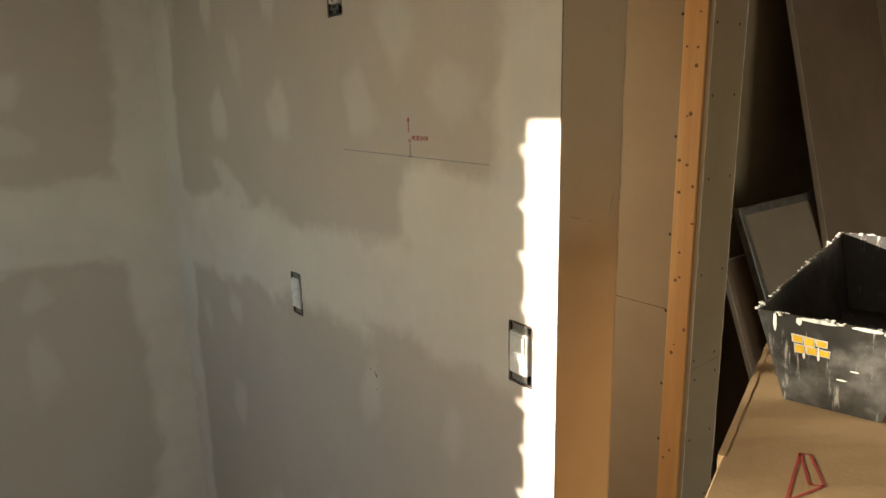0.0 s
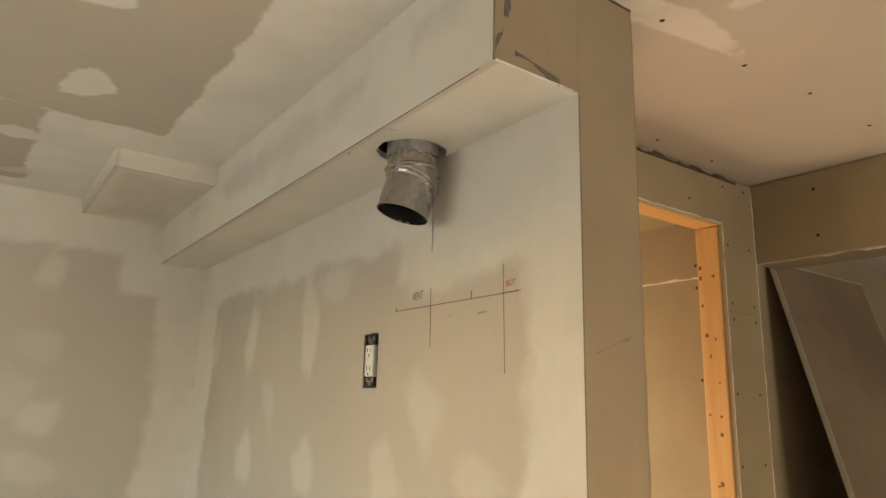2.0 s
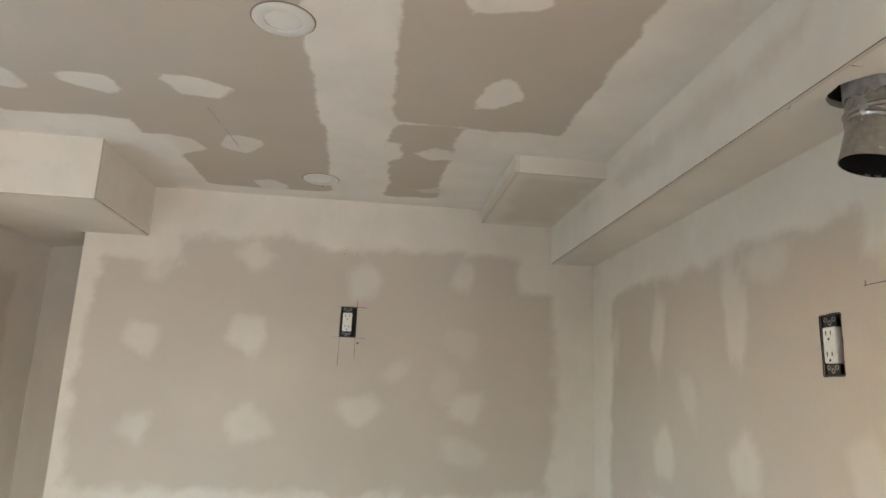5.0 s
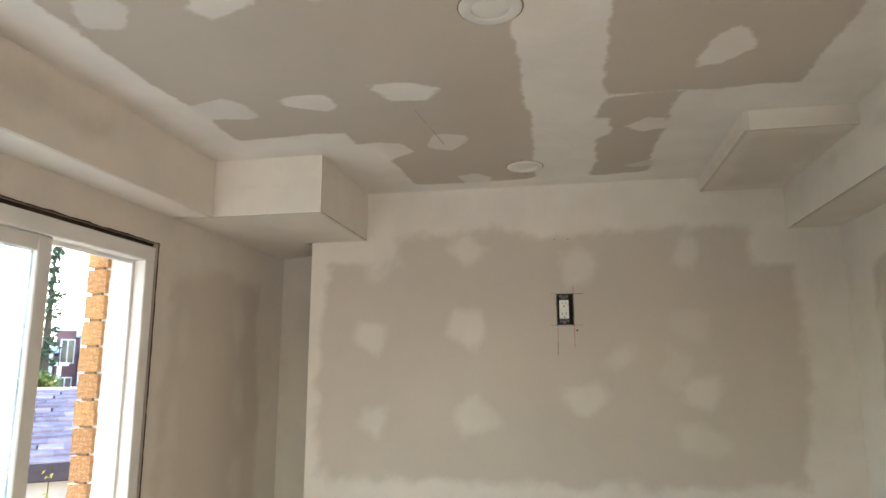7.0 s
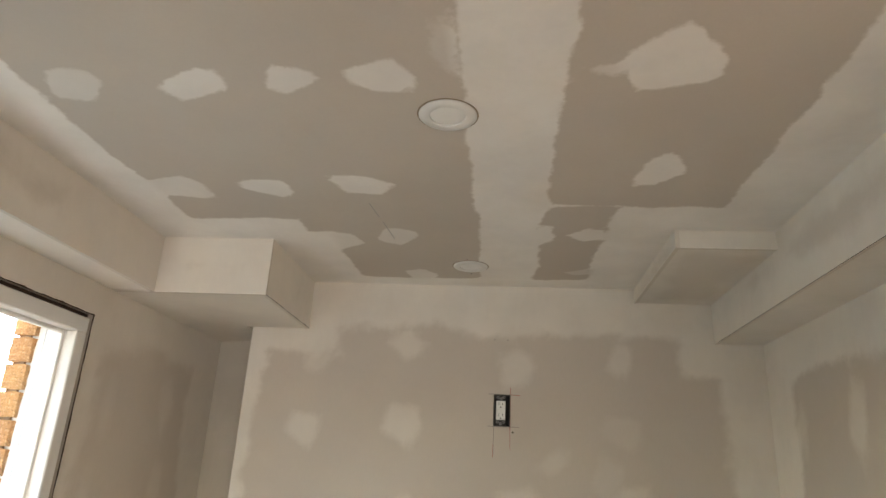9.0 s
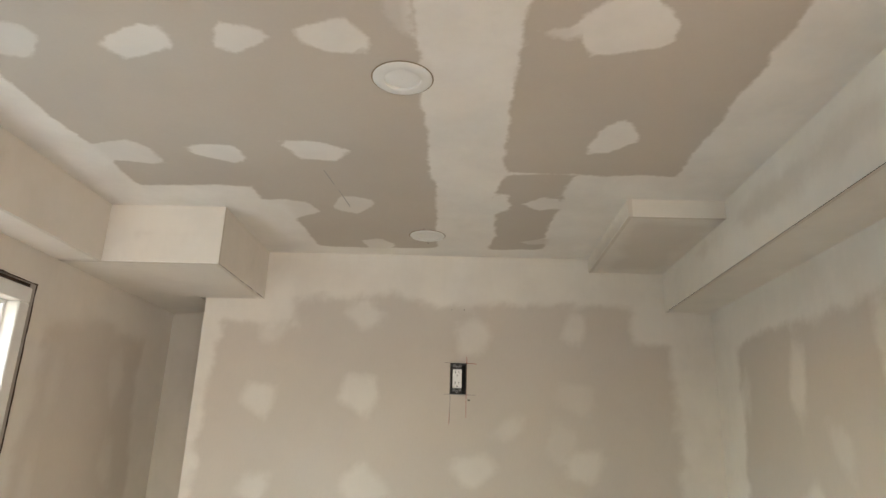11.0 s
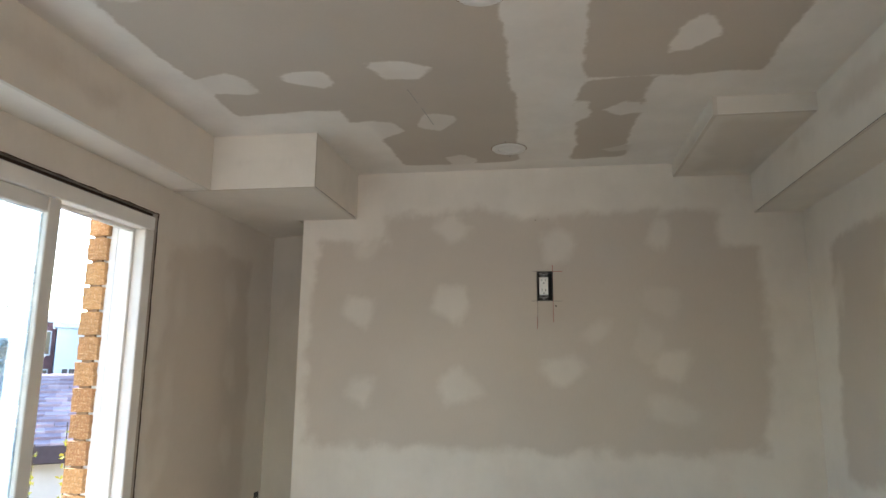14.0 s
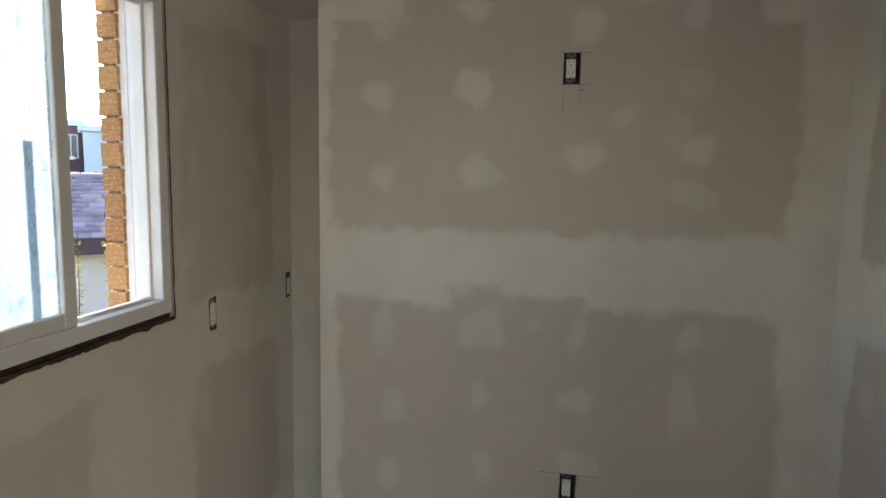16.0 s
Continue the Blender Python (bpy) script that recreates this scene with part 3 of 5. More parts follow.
pane = wpart("pane", [((XL - 0.021, SY1 + 0.048, FZ0 + FW + 0.04), (XL - 0.017, SY0 - 0.044, FZ1 - FW - 0.04))], DUSTY_GLASS, 0, "dusty smeared window glass", sash)
HAZY = plain("hazy pale vinyl", (0.80, 0.84, 0.83), 0.5, 0, 0.05, 9, 0.03)
wpart("screen_frame", [((XL - 0.112, -1.078, 1.116), (XL - 0.095, -1.056, 2.127))], HAZY, 0.003, "grey-white inner stile seen through the glass")
# outer jamb lining in white timber, with grooves
for k, (x0, x1, y1) in enumerate(((XL - 0.100, XL - 0.076, -0.580), (XL - 0.128, XL - 0.102, -0.582), (XL - 0.166, XL - 0.1285, -0.584))):
    wpart("jamb_lining", [((x0, -0.548, 0.99), (x1, y1, 2.17))] if k else [((x0, -0.548, 1.05), (x1, y1, 2.17))], WHITE_TRIM, 0.002)
wpart("window_sill", [((XL - 0.20, FY1, 1.04), (XL - 0.0755, -0.60, 1.118))], WHITE_TRIM, 0.004)
wpart("head_lining", [((XL - 0.166, FY1, 2.125), (XL - 0.0755, -0.60, 2.165))], WHITE_TRIM, 0.003)


def ragged_strip(p, q, side, depth_axis, width, seed):
    """A dark uneven strip between two points, wide along side."""
    bm = bmesh.new()
    p, q, side, ax = Vector(p), Vector(q), Vector(side), Vector(depth_axis)
    n = max(8, int((q - p).length / 0.012))
    rows = []
    for k in range(n + 1):
        c = p.lerp(q, k / n)
        w = width * (0.55 + 0.75 * noise.noise(Vector((k * 0.21, seed, 0))) + 0.35 * noise.noise(Vector((k * 0.9, seed, 5))))
        w = max(w, width * 0.12)
        rows.append([bm.verts.new(c), bm.verts.new(c + side * w), bm.verts.new(c + side * w - ax * 0.0016), bm.verts.new(c - ax * 0.0016)])
    for a, b in zip(rows, rows[1:]):
        for j in range(4):
            bm.faces.new((a[j], a[(j + 1) % 4], b[(j + 1) % 4], b[j]))
    return bm


def gap(p, q, side, width, seed, parent=window, depth=(1, 0, 0), material=GAP_BROWN):
    ob = part("gap_filler", ragged_strip(p, q, side, depth, width, seed), material, None)
    ob.parent = parent
    ob.matrix_parent_inverse = parent.matrix_world.inverted()
    return ob


# rough dark gap round the frame, open and broken
XG = XL - 0.012
wpart("packing", [((XG - 0.05, FY0, WZ0), (XG - 0.006, WY0, WZ1)), ((XG - 0.05, WY1, FZ1), (XG - 0.006, FY0, WZ1)), ((XG - 0.05, WY1, WZ0), (XG - 0.006, FY0, FZ0))], GAP_BROWN, 0)
gap((XL + 0.004, WY0 - 0.004, WZ0), (XL + 0.004, WY0 - 0.004, 2.155), (0, 1, 0), 0.007, 1.0)
gap((XL + 0.004, WY1, 2.152), (XL + 0.004, WY0, 2.152), (0, 0, 1), 0.006, 2.0)
gap((XL + 0.004, WY1, WZ0 + 0.006), (XL + 0.004, WY0, WZ0 + 0.006), (0, 0, -1), 0.020, 3.0)

# ---- brick facing outside the window ----
def brick_material():
    m = Nodes("rough tan brick", 0.85)
    rnd = m.tree.nodes.new("ShaderNodeObjectInfo").outputs["Random"]
    c = m.mix(rnd, (0.56, 0.30, 0.11), (0.45, 0.22, 0.085))
    c = m.mix(m.ramp(m.noise(130, 4, 0.75), 0.48, 0.66, 0, 0.8), c, (0.74, 0.50, 0.26))
    c = m.mix(m.ramp(m.noise(100, 4, 0.75, (1, 1, 1.8)), 0.53, 0.66, 0, 0.7), c, (0.20, 0.095, 0.04))
    m.colour(c).bump(m.noise(75, 5, 0.75), 1.0, 0.010)
    return m.mat


BRICK = brick_material()
MORTAR = plain("brown-grey mortar", (0.30, 0.19, 0.105), 0.9, 0, 0.2, 40, 0.4)
brick_wall = tagged(part("wall_brick", boxes(((-1.440, -0.584, -3.2), (-1.3955, 1.2, 3.2)), ((-1.412, -0.5965, -3.2), (-1.3955, -0.5841, 3.2))), MORTAR), "tan rock-faced brick facing with brown-grey mortar", kind="structure")


def rough_brick(seed, length):
    bm = add_box(bmesh.new(), (0, 0, 0), (0.066, length, 0.0720))
    bmesh.ops.subdivide_edges(bm, edges=list(bm.edges), cuts=3, use_grid_fill=True)
    for v in bm.verts:
        v.co += 0.006 * Vector((noise.noise(v.co * 55 + Vector((seed, 0, 0))), noise.noise(v.co * 61 + Vector((0, seed, 3))), 0.7 * noise.noise(v.co * 27 + Vector((seed, 3, 0)))))
    return mesh_of("brick", bm, BRICK)


brick_long = [rough_brick(s, 0.200) for s in (1.3, 4.1, 7.7)]
brick_short = [rough_brick(s, 0.095) for s in (2.2, 5.9)]
for row in range(26):
    z = 0.55 + row * 0.0805
    y = -0.602
    lengths = [brick_long, brick_long] if row % 2 else [brick_short, brick_long, brick_short]
    for k, pool in enumerate(lengths):
        b = new("brick", pool[(row * 2 + k) % len(pool)])
        b.location = (-1.447 + 0.004 * noise.noise(Vector((row * 3.1, k, 0))), y + 0.006 * noise.noise(Vector((row * 1.7, k, 9))), z)
        b.parent = brick_wall
        y += (0.200 if pool is brick_long else 0.095) + 0.011

# ---- lamps in the ceiling ----
def recessed_light(x, y):
    ob = thing("recessed_light", (x, y, H), "round white slim recessed ceiling light, switched off", "ceiling light", "ceiling lights")
    flip = Matrix.Diagonal((1, 1, -1, 1))
    part("trim_ring", add_lathe(bmesh.new(), [(0.0605, 0.0), (0.0605, 0.0025), (0.058, 0.0045), (0.040, 0.0060), (0.0375, 0.0050), (0.0365, 0.0015)], 48, flip), plain("white trim enamel", (0.70, 0.69, 0.66), 0.4, 0, 0.05, 30, 0), ob, smooth=True)
    part("lens", add_lathe(bmesh.new(), [(0.0365, 0.0018), (0.030, 0.0032), (0.012, 0.0040), (0.0005, 0.0041)], 40, flip), plain("frosted lens", (0.74, 0.73, 0.70), 0.35, 0, 0.03, 20, 0), ob, "frosted white lens", smooth=True)
    # thin brown ring that colours in a faint shadow round the trim
    part("shadow_ring", add_lathe(bmesh.new(), [(0.0605, 0.0003), (0.0625 + 0.0012, 0.0003), (0.0637, 0.0008), (0.0605, 0.0009)], 48, flip), END_PAPER, ob)
    return ob


light_a = recessed_light(-0.090, -1.266)
light_b = copy_thing(light_a, pose(-0.090, -0.250, H))

# ---- electrical devices in their wall boxes ----
SLOT = plain("dark slot", (0.02, 0.02, 0.02), 0.6, 0, 0.1, 50, 0)


def device(name, at, turn, w, h, label, face):
    """A wiring device in an open box: local x to the right, y into the wall, z up; at is the middle of the cut-out."""
    ob = thing(name, at, label, "socket" if face == "duplex" else "switch", "wall devices", turn)
    part("back_box", boxes(((-w / 2 + 0.001, 0.050, -h / 2 + 0.001), (w / 2 - 0.001, 0.054, h / 2 - 0.001)),
                           ((-w / 2 + 0.0005, 0.001, -h / 2 + 0.0005), (-w / 2 + 0.0025, 0.052, h / 2 - 0.0005)), ((w / 2 - 0.0025, 0.001, -h / 2 + 0.0005), (w / 2 - 0.0005, 0.052, h / 2 - 0.0005)),
                           ((-w / 2 + 0.0025, 0.001, -h / 2 + 0.0005), (w / 2 - 0.0025, 0.052, -h / 2 + 0.0025)), ((-w / 2 + 0.0025, 0.001, h / 2 - 0.0025), (w / 2 - 0.0025, 0.052, h / 2 - 0.0005))), BLACK_BOX, ob, "black plastic box")
    off = -0.004
    bw, bh = (0.034, 0.067) if face == "duplex" else (0.034, 0.068)
    if face != "duplex":
        bw, bh = min(0.040, w - 0.009), h - 0.030
    bw = min(bw, w - 0.009)
    for s in (-1, 1):
        strap = part("mounting_ear", boxes(((off - 0.017, 0.002, s * 0.044 - 0.009), (off + 0.017, 0.004, s * 0.044 + 0.009)), bevel=0.0008), BLACK_BOX if face == "duplex" else STEEL, ob)
        for dx in (-0.011, 0.0, 0.011):
            part("ear_ring", add_lathe(bmesh.new(), [(0.0048, 0), (0.0048, 0.0012), (0.003, 0.0012), (0.003, 0)], 14, pose(off + dx, 0.002, s * 0.044 + (0.003 if dx else -0.003), 90)), STEEL, strap)
    body = part("face", boxes(((off - bw / 2, -0.003, -bh / 2), (off + bw / 2, 0.030, bh / 2)), bevel=0.0022), WHITE_PLASTIC, ob, "white plastic face")
    if face == "duplex":
        for s in (-1, 1):
            for dx, hh in ((-0.0065, 0.0085), (0.0065, 0.0070)):
                part("slot", boxes(((off + dx - 0.001, -0.0036, s * 0.0195 + 0.003 - hh / 2), (off + dx + 0.001, -0.0028, s * 0.0195 + 0.003 + hh / 2))), SLOT, body)
            part("earth_hole", add_lathe(bmesh.new(), [(0.0024, 0), (0.0024, 0.0008)], 12, pose(off, -0.0028, s * 0.0195 - 0.0085, 90), True), SLOT, body)
    else:
        part("rocker", boxes(((off - bw / 2 + 0.004, -0.0055, -bh / 2 + 0.004), (off + bw / 2 - 0.004, -0.0028, bh / 2 - 0.004)), bevel=0.0012), WHITE_PLASTIC, body)
    return ob


T_BACK, T_RIGHT, T_LEFT = 0.0, -90.0, 90.0
device("power_socket", (0.0285, 0, 1.974), T_BACK, 0.057, 0.112, "white duplex socket without cover, high on the wall", "duplex")
device("power_socket", (0.0685, 0, 0.374), T_BACK, 0.057, 0.112, "white duplex socket without cover, low on the wall", "duplex")
device("power_socket", (XR, -1.325, 1.853), T_RIGHT, 0.056, 0.112, "white duplex socket without cover, above the microwave mark", "duplex")
device("wall_switch", (XR, -1.045, 1.151), T_RIGHT, 0.052, 0.108, "white switch without cover in a black box", "rocker")
device("wall_switch", (XR, -1.856, 1.237), T_RIGHT, 0.050, 0.100, "white switch with plaster crumbs, near the wall end", "rocker")
device("wall_switch", (XL, -0.330, 1.066), T_LEFT, 0.044, 0.112, "white switch in a rough hole beside the window", "rocker")
# the device by the recess stands in a slot of plaster, proud of the wall
recess_device = thing("power_socket", (XL, 0.322, 1.066), "white socket in a dark rough cut-out near the corner", "socket", "wall devices", T_LEFT)
part("back_box", boxes(((-0.022, -0.002, -0.058), (0.022, 0.003, 0.058)), bevel=0.001), BLACK_BOX, recess_device, "black plastic box")
part("face", boxes(((-0.014, -0.005, -0.045), (0.010, 0.002, 0.033)), bevel=0.0015), WHITE_PLASTIC, recess_device, "white plastic face")

# ragged cut edges round the boxes
for k, (x, z, w, h) in enumerate(((0.0285, 1.974, 0.057, 0.112), (0.0685, 0.374, 0.057, 0.112))):
    for j, (p, q, s) in enumerate((((x - w / 2, -0.0008, z - h / 2), (x - w / 2, -0.0008, z + h / 2), (-1, 0, 0)), ((x + w / 2, -0.0008, z - h / 2), (x + w / 2, -0.0008, z + h / 2), (1, 0, 0)))):
        gap(p, q, s, 0.004, 10 + k * 3 + j, wall_back, (0, -1, 0), BLACK_BOX).name = "cut_edge"
for k, (y, z, w, h) in enumerate(((-1.325, 1.853, 0.056, 0.112), (-1.045, 1.151, 0.052, 0.108), (-1.856, 1.237, 0.050, 0.100))):
    for j, (p, q, s) in enumerate((((XR - 0.0008, y - w / 2, z - h / 2), (XR - 0.0008, y - w / 2, z + h / 2), (0, -1, 0)), ((XR - 0.0008, y + w / 2, z - h / 2), (XR - 0.0008, y + w / 2, z + h / 2), (0, 1, 0)),
                                   ((XR - 0.0008, y - w / 2, z + h / 2), (XR - 0.0008, y + w / 2, z + h / 2), (0, 0, 1)), ((XR - 0.0008, y - w / 2, z - h / 2), (XR - 0.0008, y + w / 2, z - h / 2), (0, 0, -1)))):
        gap(p, q, s, 0.0028, 30 + k * 5 + j, wall_right, (-1, 0, 0), BLACK_BOX if k < 2 else GAP_BROWN).name = "cut_edge"
for j, (p, q, s) in enumerate((((XL + 0.0008, -0.352, 1.01), (XL + 0.0008, -0.352, 1.122), (0, -1, 0)), ((XL + 0.0008, -0.352, 1.122), (XL + 0.0008, -0.308, 1.122), (0, 0, 1)), ((XL + 0.0008, -0.352, 1.01), (XL + 0.0008, -0.308, 1.01), (0, 0, -1)))):
    gap(p, q, s, 0.008, 60 + j, wall_left, (1, 0, 0), BLACK_BOX).name = "cut_edge"

# ---- duct stub ----
duct = thing("vent_duct", (HX - 0.006, HY - 0.014, 2.10), "short galvanised steel duct elbow hanging from the soffit hole", "vent duct")
R4 = 0.0490
lean = Vector((-0.026, 0.010, -0.105)).normalized()
joint_at = Vector((0.0, 0.0, 0.072))


def dpart(name, bm, label="", material=GALV):
    return part(name, bm, material, duct, label, True)


def tube(bm, base, axis, profile, seg=44):
    m = Matrix.Translation(base) @ axis.to_track_quat("Z", "Y").to_matrix().to_4x4()
    return add_lathe(bm, profile, seg, m)


down = Vector((0, 0, -1))
top = Vector((0.0, 0.0, 0.205))


def bead(z):
    """The profile of a rolled bead round the pipe, z metres along it."""
    return [(R4, z - 0.0045), (R4 + 0.0030, z - 0.0026), (R4 + 0.0044, z), (R4 + 0.0030, z + 0.0026), (R4, z + 0.0045)]


dpart("collar", tube(bmesh.new(), top, down, [(R4 - 0.0015, 0.0), (R4 - 0.0008, 0.098)] + bead(0.108) + [(R4, 0.145)]), "upper pipe with a rolled bead")
slant = Vector((-0.44, 0.06, -0.90)).normalized()
dpart("elbow_seam", tube(bmesh.new(), joint_at, slant, bead(-0.0055) + bead(0.0045)), "doubled slanting rolled seam")
dpart("lower_pipe", tube(bmesh.new(), joint_at, lean, [(R4 + 0.0004, -0.022), (R4 + 0.0004, 0.062), (R4 + 0.0010, 0.0635), (R4 - 0.0010, 0.0635), (R4 - 0.0010, 0.0)]))
# near-black lining and plug inside the pipe
dpart("inside", tube(bmesh.new(), joint_at, lean, [(R4 - 0.0016, 0.060), (R4 - 0.0016, 0.01), (0.001, 0.008)]), "dark inside of the pipe", plain("near-black steel", (0.012, 0.012, 0.012), 0.6, 0.2, 0.3, 40, 0.1))
# torn foil tape round the collar
bm = bmesh.new()
tape = []
for k in range(40):
    a = 2 * math.pi * k / 40
    c, s = math.cos(a), math.sin(a)
    r = R4 + 0.0006 + 0.0010 * noise.noise(Vector((c * 4, s * 4, 1)))
    lowz = 0.084 + 0.014 * noise.noise(Vector((c * 6, s * 6, 7)))
    m0 = top + Vector((r * c, r * s, -0.02))
    m1 = top + Vector((r * c, r * s, -lowz))
    tape.append((bm.verts.new(m0), bm.verts.new(m1)))
for k in range(40):
    j = (k + 1) % 40
    bm.faces.new((tape[k][0], tape[j][0], tape[j][1], tape[k][1]))
dpart("foil_tape", bm, "crinkled foil tape", plain("foil tape", (0.42, 0.41, 0.40), 0.42, 0.75, 0.4, 45, 0.8))

# ---- pencil marks on the walls ----
def line(parent, name, p, q, width, material):
    """A drawn line, a hair proud of its wall."""
    p, q = Vector(p), Vector(q)
    d = (q - p).normalized()
    n = Vector((-1, 0, 0)) if abs(p.x - XR) < 0.02 else (Vector((0, 0, -1)) if abs(p.z - H) < 0.02 else Vector((0, -1, 0)))
    side = d.cross(n) * width / 2
    bm = bmesh.new()
    vs = [bm.verts.new(c + s * side + n * h) for h in (0.0002, 0.0007) for c, s in ((p, -1), (q, -1), (q, 1), (p, 1))]
    for f in ((0, 1, 2, 3), (4, 5, 6, 7), (0, 1, 5, 4), (1, 2, 6, 5), (2, 3, 7, 6), (3, 0, 4, 7)):
        bm.faces.new([vs[i] for i in f])
    ob = part(name, bm, material)
    ob.parent = parent
    return ob


def word(parent, text, at, size, material, slant=0.0, name="handwriting", squeeze=1.0):
    c = bpy.data.curves.new(name, "FONT")
    c.body, c.size, c.align_x, c.align_y, c.shear, c.extrude = text, size, "LEFT", "BOTTOM", 0.15, 0.0002
    c.space_character = 0.95
    c.materials.append(material)
    ob = new(name, c)
    ob.matrix_world = pose(*at, 90, 0, -90) @ pose(0, 0, 0, 0, 0, slant) @ Matrix.Diagonal((squeeze, 1, 1, 1))
    ob.parent = parent
    return ob


RW = XR
for p, q, w, mt in (((RW, -1.418, 1.950), (RW, -1.795, 1.950), 0.0016, PENCIL), ((RW, -1.546, 1.985), (RW, -1.548, 1.872), 0.0014, PENCIL), ((RW, -1.546, 2.215), (RW, -1.546, 2.058), 0.0012, PENCIL),
                    ((RW, -1.757, 2.000), (RW, -1.762, 1.820), 0.0014, PENCIL), ((RW, -1.672, 1.950), (RW, -1.672, 1.964), 0.0020, PENCIL), ((RW, -1.422, 1.948), (RW, -1.422, 1.958), 0.0020, PENCIL),
                    ((RW, -1.690, 1.923), (RW, -1.716, 1.924), 0.0030, FAINT_PENCIL), ((RW, -1.608, 1.925), (RW, -1.612, 1.926), 0.0030, FAINT_PENCIL),
                    ((RW, -1.330, 1.531), (RW, -1.785, 1.529), 0.0022, FAINT_PENCIL), ((RW, -1.572, 1.530), (RW, -1.572, 1.552), 0.0016, PENCIL), ((RW, -1.565, 1.530), (RW, -1.580, 1.530), 0.0022, PENCIL),
                    ((RW, -1.752, 1.951), (RW, -1.80, 1.951), 0.0014, RED_PENCIL), ((RW, -1.569, 1.573), (RW, -1.569, 1.598), 0.0016, RED_PENCIL), ((RW, -1.566, 1.592), (RW, -1.569, 1.599), 0.0016, RED_PENCIL), ((RW, -1.572, 1.592), (RW, -1.569, 1.599), 0.0016, RED_PENCIL),
                    ((RW, -1.392, 1.062), (RW, -1.396, 1.058), 0.0020, PENCIL), ((RW, -1.410, 1.060), (RW, -1.417, 1.048), 0.0020, RED_PENCIL), ((RW, -1.417, 1.056), (RW, -1.420, 1.048), 0.0020, PENCIL), ((RW, -1.416, 1.022), (RW, -1.418, 1.018), 0.0020, PENCIL)):
    line(wall_right, "red_line" if mt is RED_PENCIL else "pencil_line", p, q, w, mt)
word(wall_right, "VENT", (RW - 0.0004, -1.482, 1.961), 0.022, PENCIL, 4, squeeze=0.72)
word(wall_right, "BOT", (RW - 0.0004, -1.764, 1.957), 0.0145, RED_PENCIL, 4, squeeze=0.85)
word(wall_right, "MICROWAVE", (RW - 0.0004, -1.578, 1.557), 0.012, RED_PENCIL, 0, squeeze=0.72)
word(wall_right, "16", (RW - 0.0004, -1.566, 1.553), 0.010, RED_PENCIL, 0)
for p, q, w, mt in (((-0.022, 0, 2.031), (0.085, 0, 2.030), 0.0012, PENCIL), ((0.060, 0, 2.030), (0.094, 0, 2.029), 0.0016, RED_PENCIL), ((-0.022, 0, 1.917), (0.092, 0, 1.916), 0.0012, PENCIL),
                    ((0.0005, 0, 1.916), (0.000, 0, 1.815), 0.0012, PENCIL), ((-0.0012, 0, 1.855), (-0.0016, 0, 1.81), 0.0010, RED_PENCIL), ((0.0585, 0, 2.055), (0.0585, 0, 1.915), 0.0018, RED_PENCIL), ((0.0582, 0, 1.916), (0.0590, 0, 1.838), 0.0014, RED_PENCIL),
                    ((-0.042, 0, 0.432), (0.180, 0, 0.428), 0.0016, PENCIL), ((-0.004, 0, 2.232), (-0.002, 0, 2.230), 0.0030, SCREW), ((0.045, 0, 2.232), (0.047, 0, 2.230), 0.0030, SCREW), ((0.066, 0, 1.900), (0.071, 0, 1.896), 0.0055, SCREW),
                    ((0.190, 0, 0.46), (0.192, 0, 0.455), 0.0025, PENCIL)):
    line(wall_back, "red_line" if mt is RED_PENCIL else "pencil_line", p, q, w, mt)
line(ceiling, "pencil_line", (-0.094, -0.19, H), (-0.090, -0.155, H), 0.0022, PENCIL)
line(ceiling, "pencil_line", (-0.098, -0.33, H), (-0.098, -0.318, H), 0.0022, PENCIL)
for a, b in (((-0.345, -0.80), (-0.335, -0.70)), ((-0.330, -0.66), (-0.318, -0.52))):
    line(ceiling, "pencil_line", (*a, H), (*b, H), 0.0022, FAINT_PENCIL)

# ---- rough door framing ----
framing = thing("door_framing", (DX1, YA, 0), "raw pine studs framing the rough doorway", "door framing", kind="structure")


def fpart(name, lo, hi, material=STUD, bevel=0.003, parent=framing, label=""):
    ob = part(name, boxes((lo, hi), bevel=bevel), material, None, label)
    ob.parent = parent
    ob.matrix_parent_inverse = parent.matrix_world.inverted()
    return ob


jack = fpart("jack_stud", (DX1 - 0.004, YA + 0.0135, 0), (DX1 + 0.034, YA + 0.085, DZ - 0.002))
fpart("king_stud", (DX1 + 0.0345, YA + 0.0135, 0), (DX1 + 0.072, YA + 0.084, H - 0.03))
fpart("left_stud", (DX0 - 0.036, YA + 0.0135, 0), (DX0 + 0.003, YA + 0.085, DZ - 0.002))
head = fpart("head_timber", (DX0 - 0.036, YA + 0.0135, DZ - 0.001), (DX1 + 0.034, YA + 0.084, DZ + 0.036), wood_material("pine header", (0.62, 0.345, 0.125), (0.50, 0.26, 0.08), (0.06, 1, 1)))
knot_mesh = mesh_of("knot", add_lathe(bmesh.new(), [(0.0045, 0), (0.004, 0.0006), (0.0005, 0.0008)], 10, pose(0, 0, 0, 0, -90)), plain("resin knot", (0.20, 0.09, 0.03), 0.6, 0, 0.3, 90, 0))
for k in range(26):
    b = new("knot", knot_mesh)
    b.parent = jack
    b.matrix_parent_inverse = jack.matrix_world.inverted()
    b.location = (DX1 - 0.0042, YA + 0.020 + 0.060 * random.random(), 0.35 + 1.85 * random.random())
    b.scale = (1, 0.5 + 0.9 * random.random(), 0.5 + 1.1 * random.random())

# drywall screws, sunk a little
screw_mesh = mesh_of("screw", add_lathe(bmesh.new(), [(0.0042, 0.0003), (0.0036, 0.0009), (0.0018, 0.0004)], 10, pose(0, 0, 0, 90), True), SCREW)
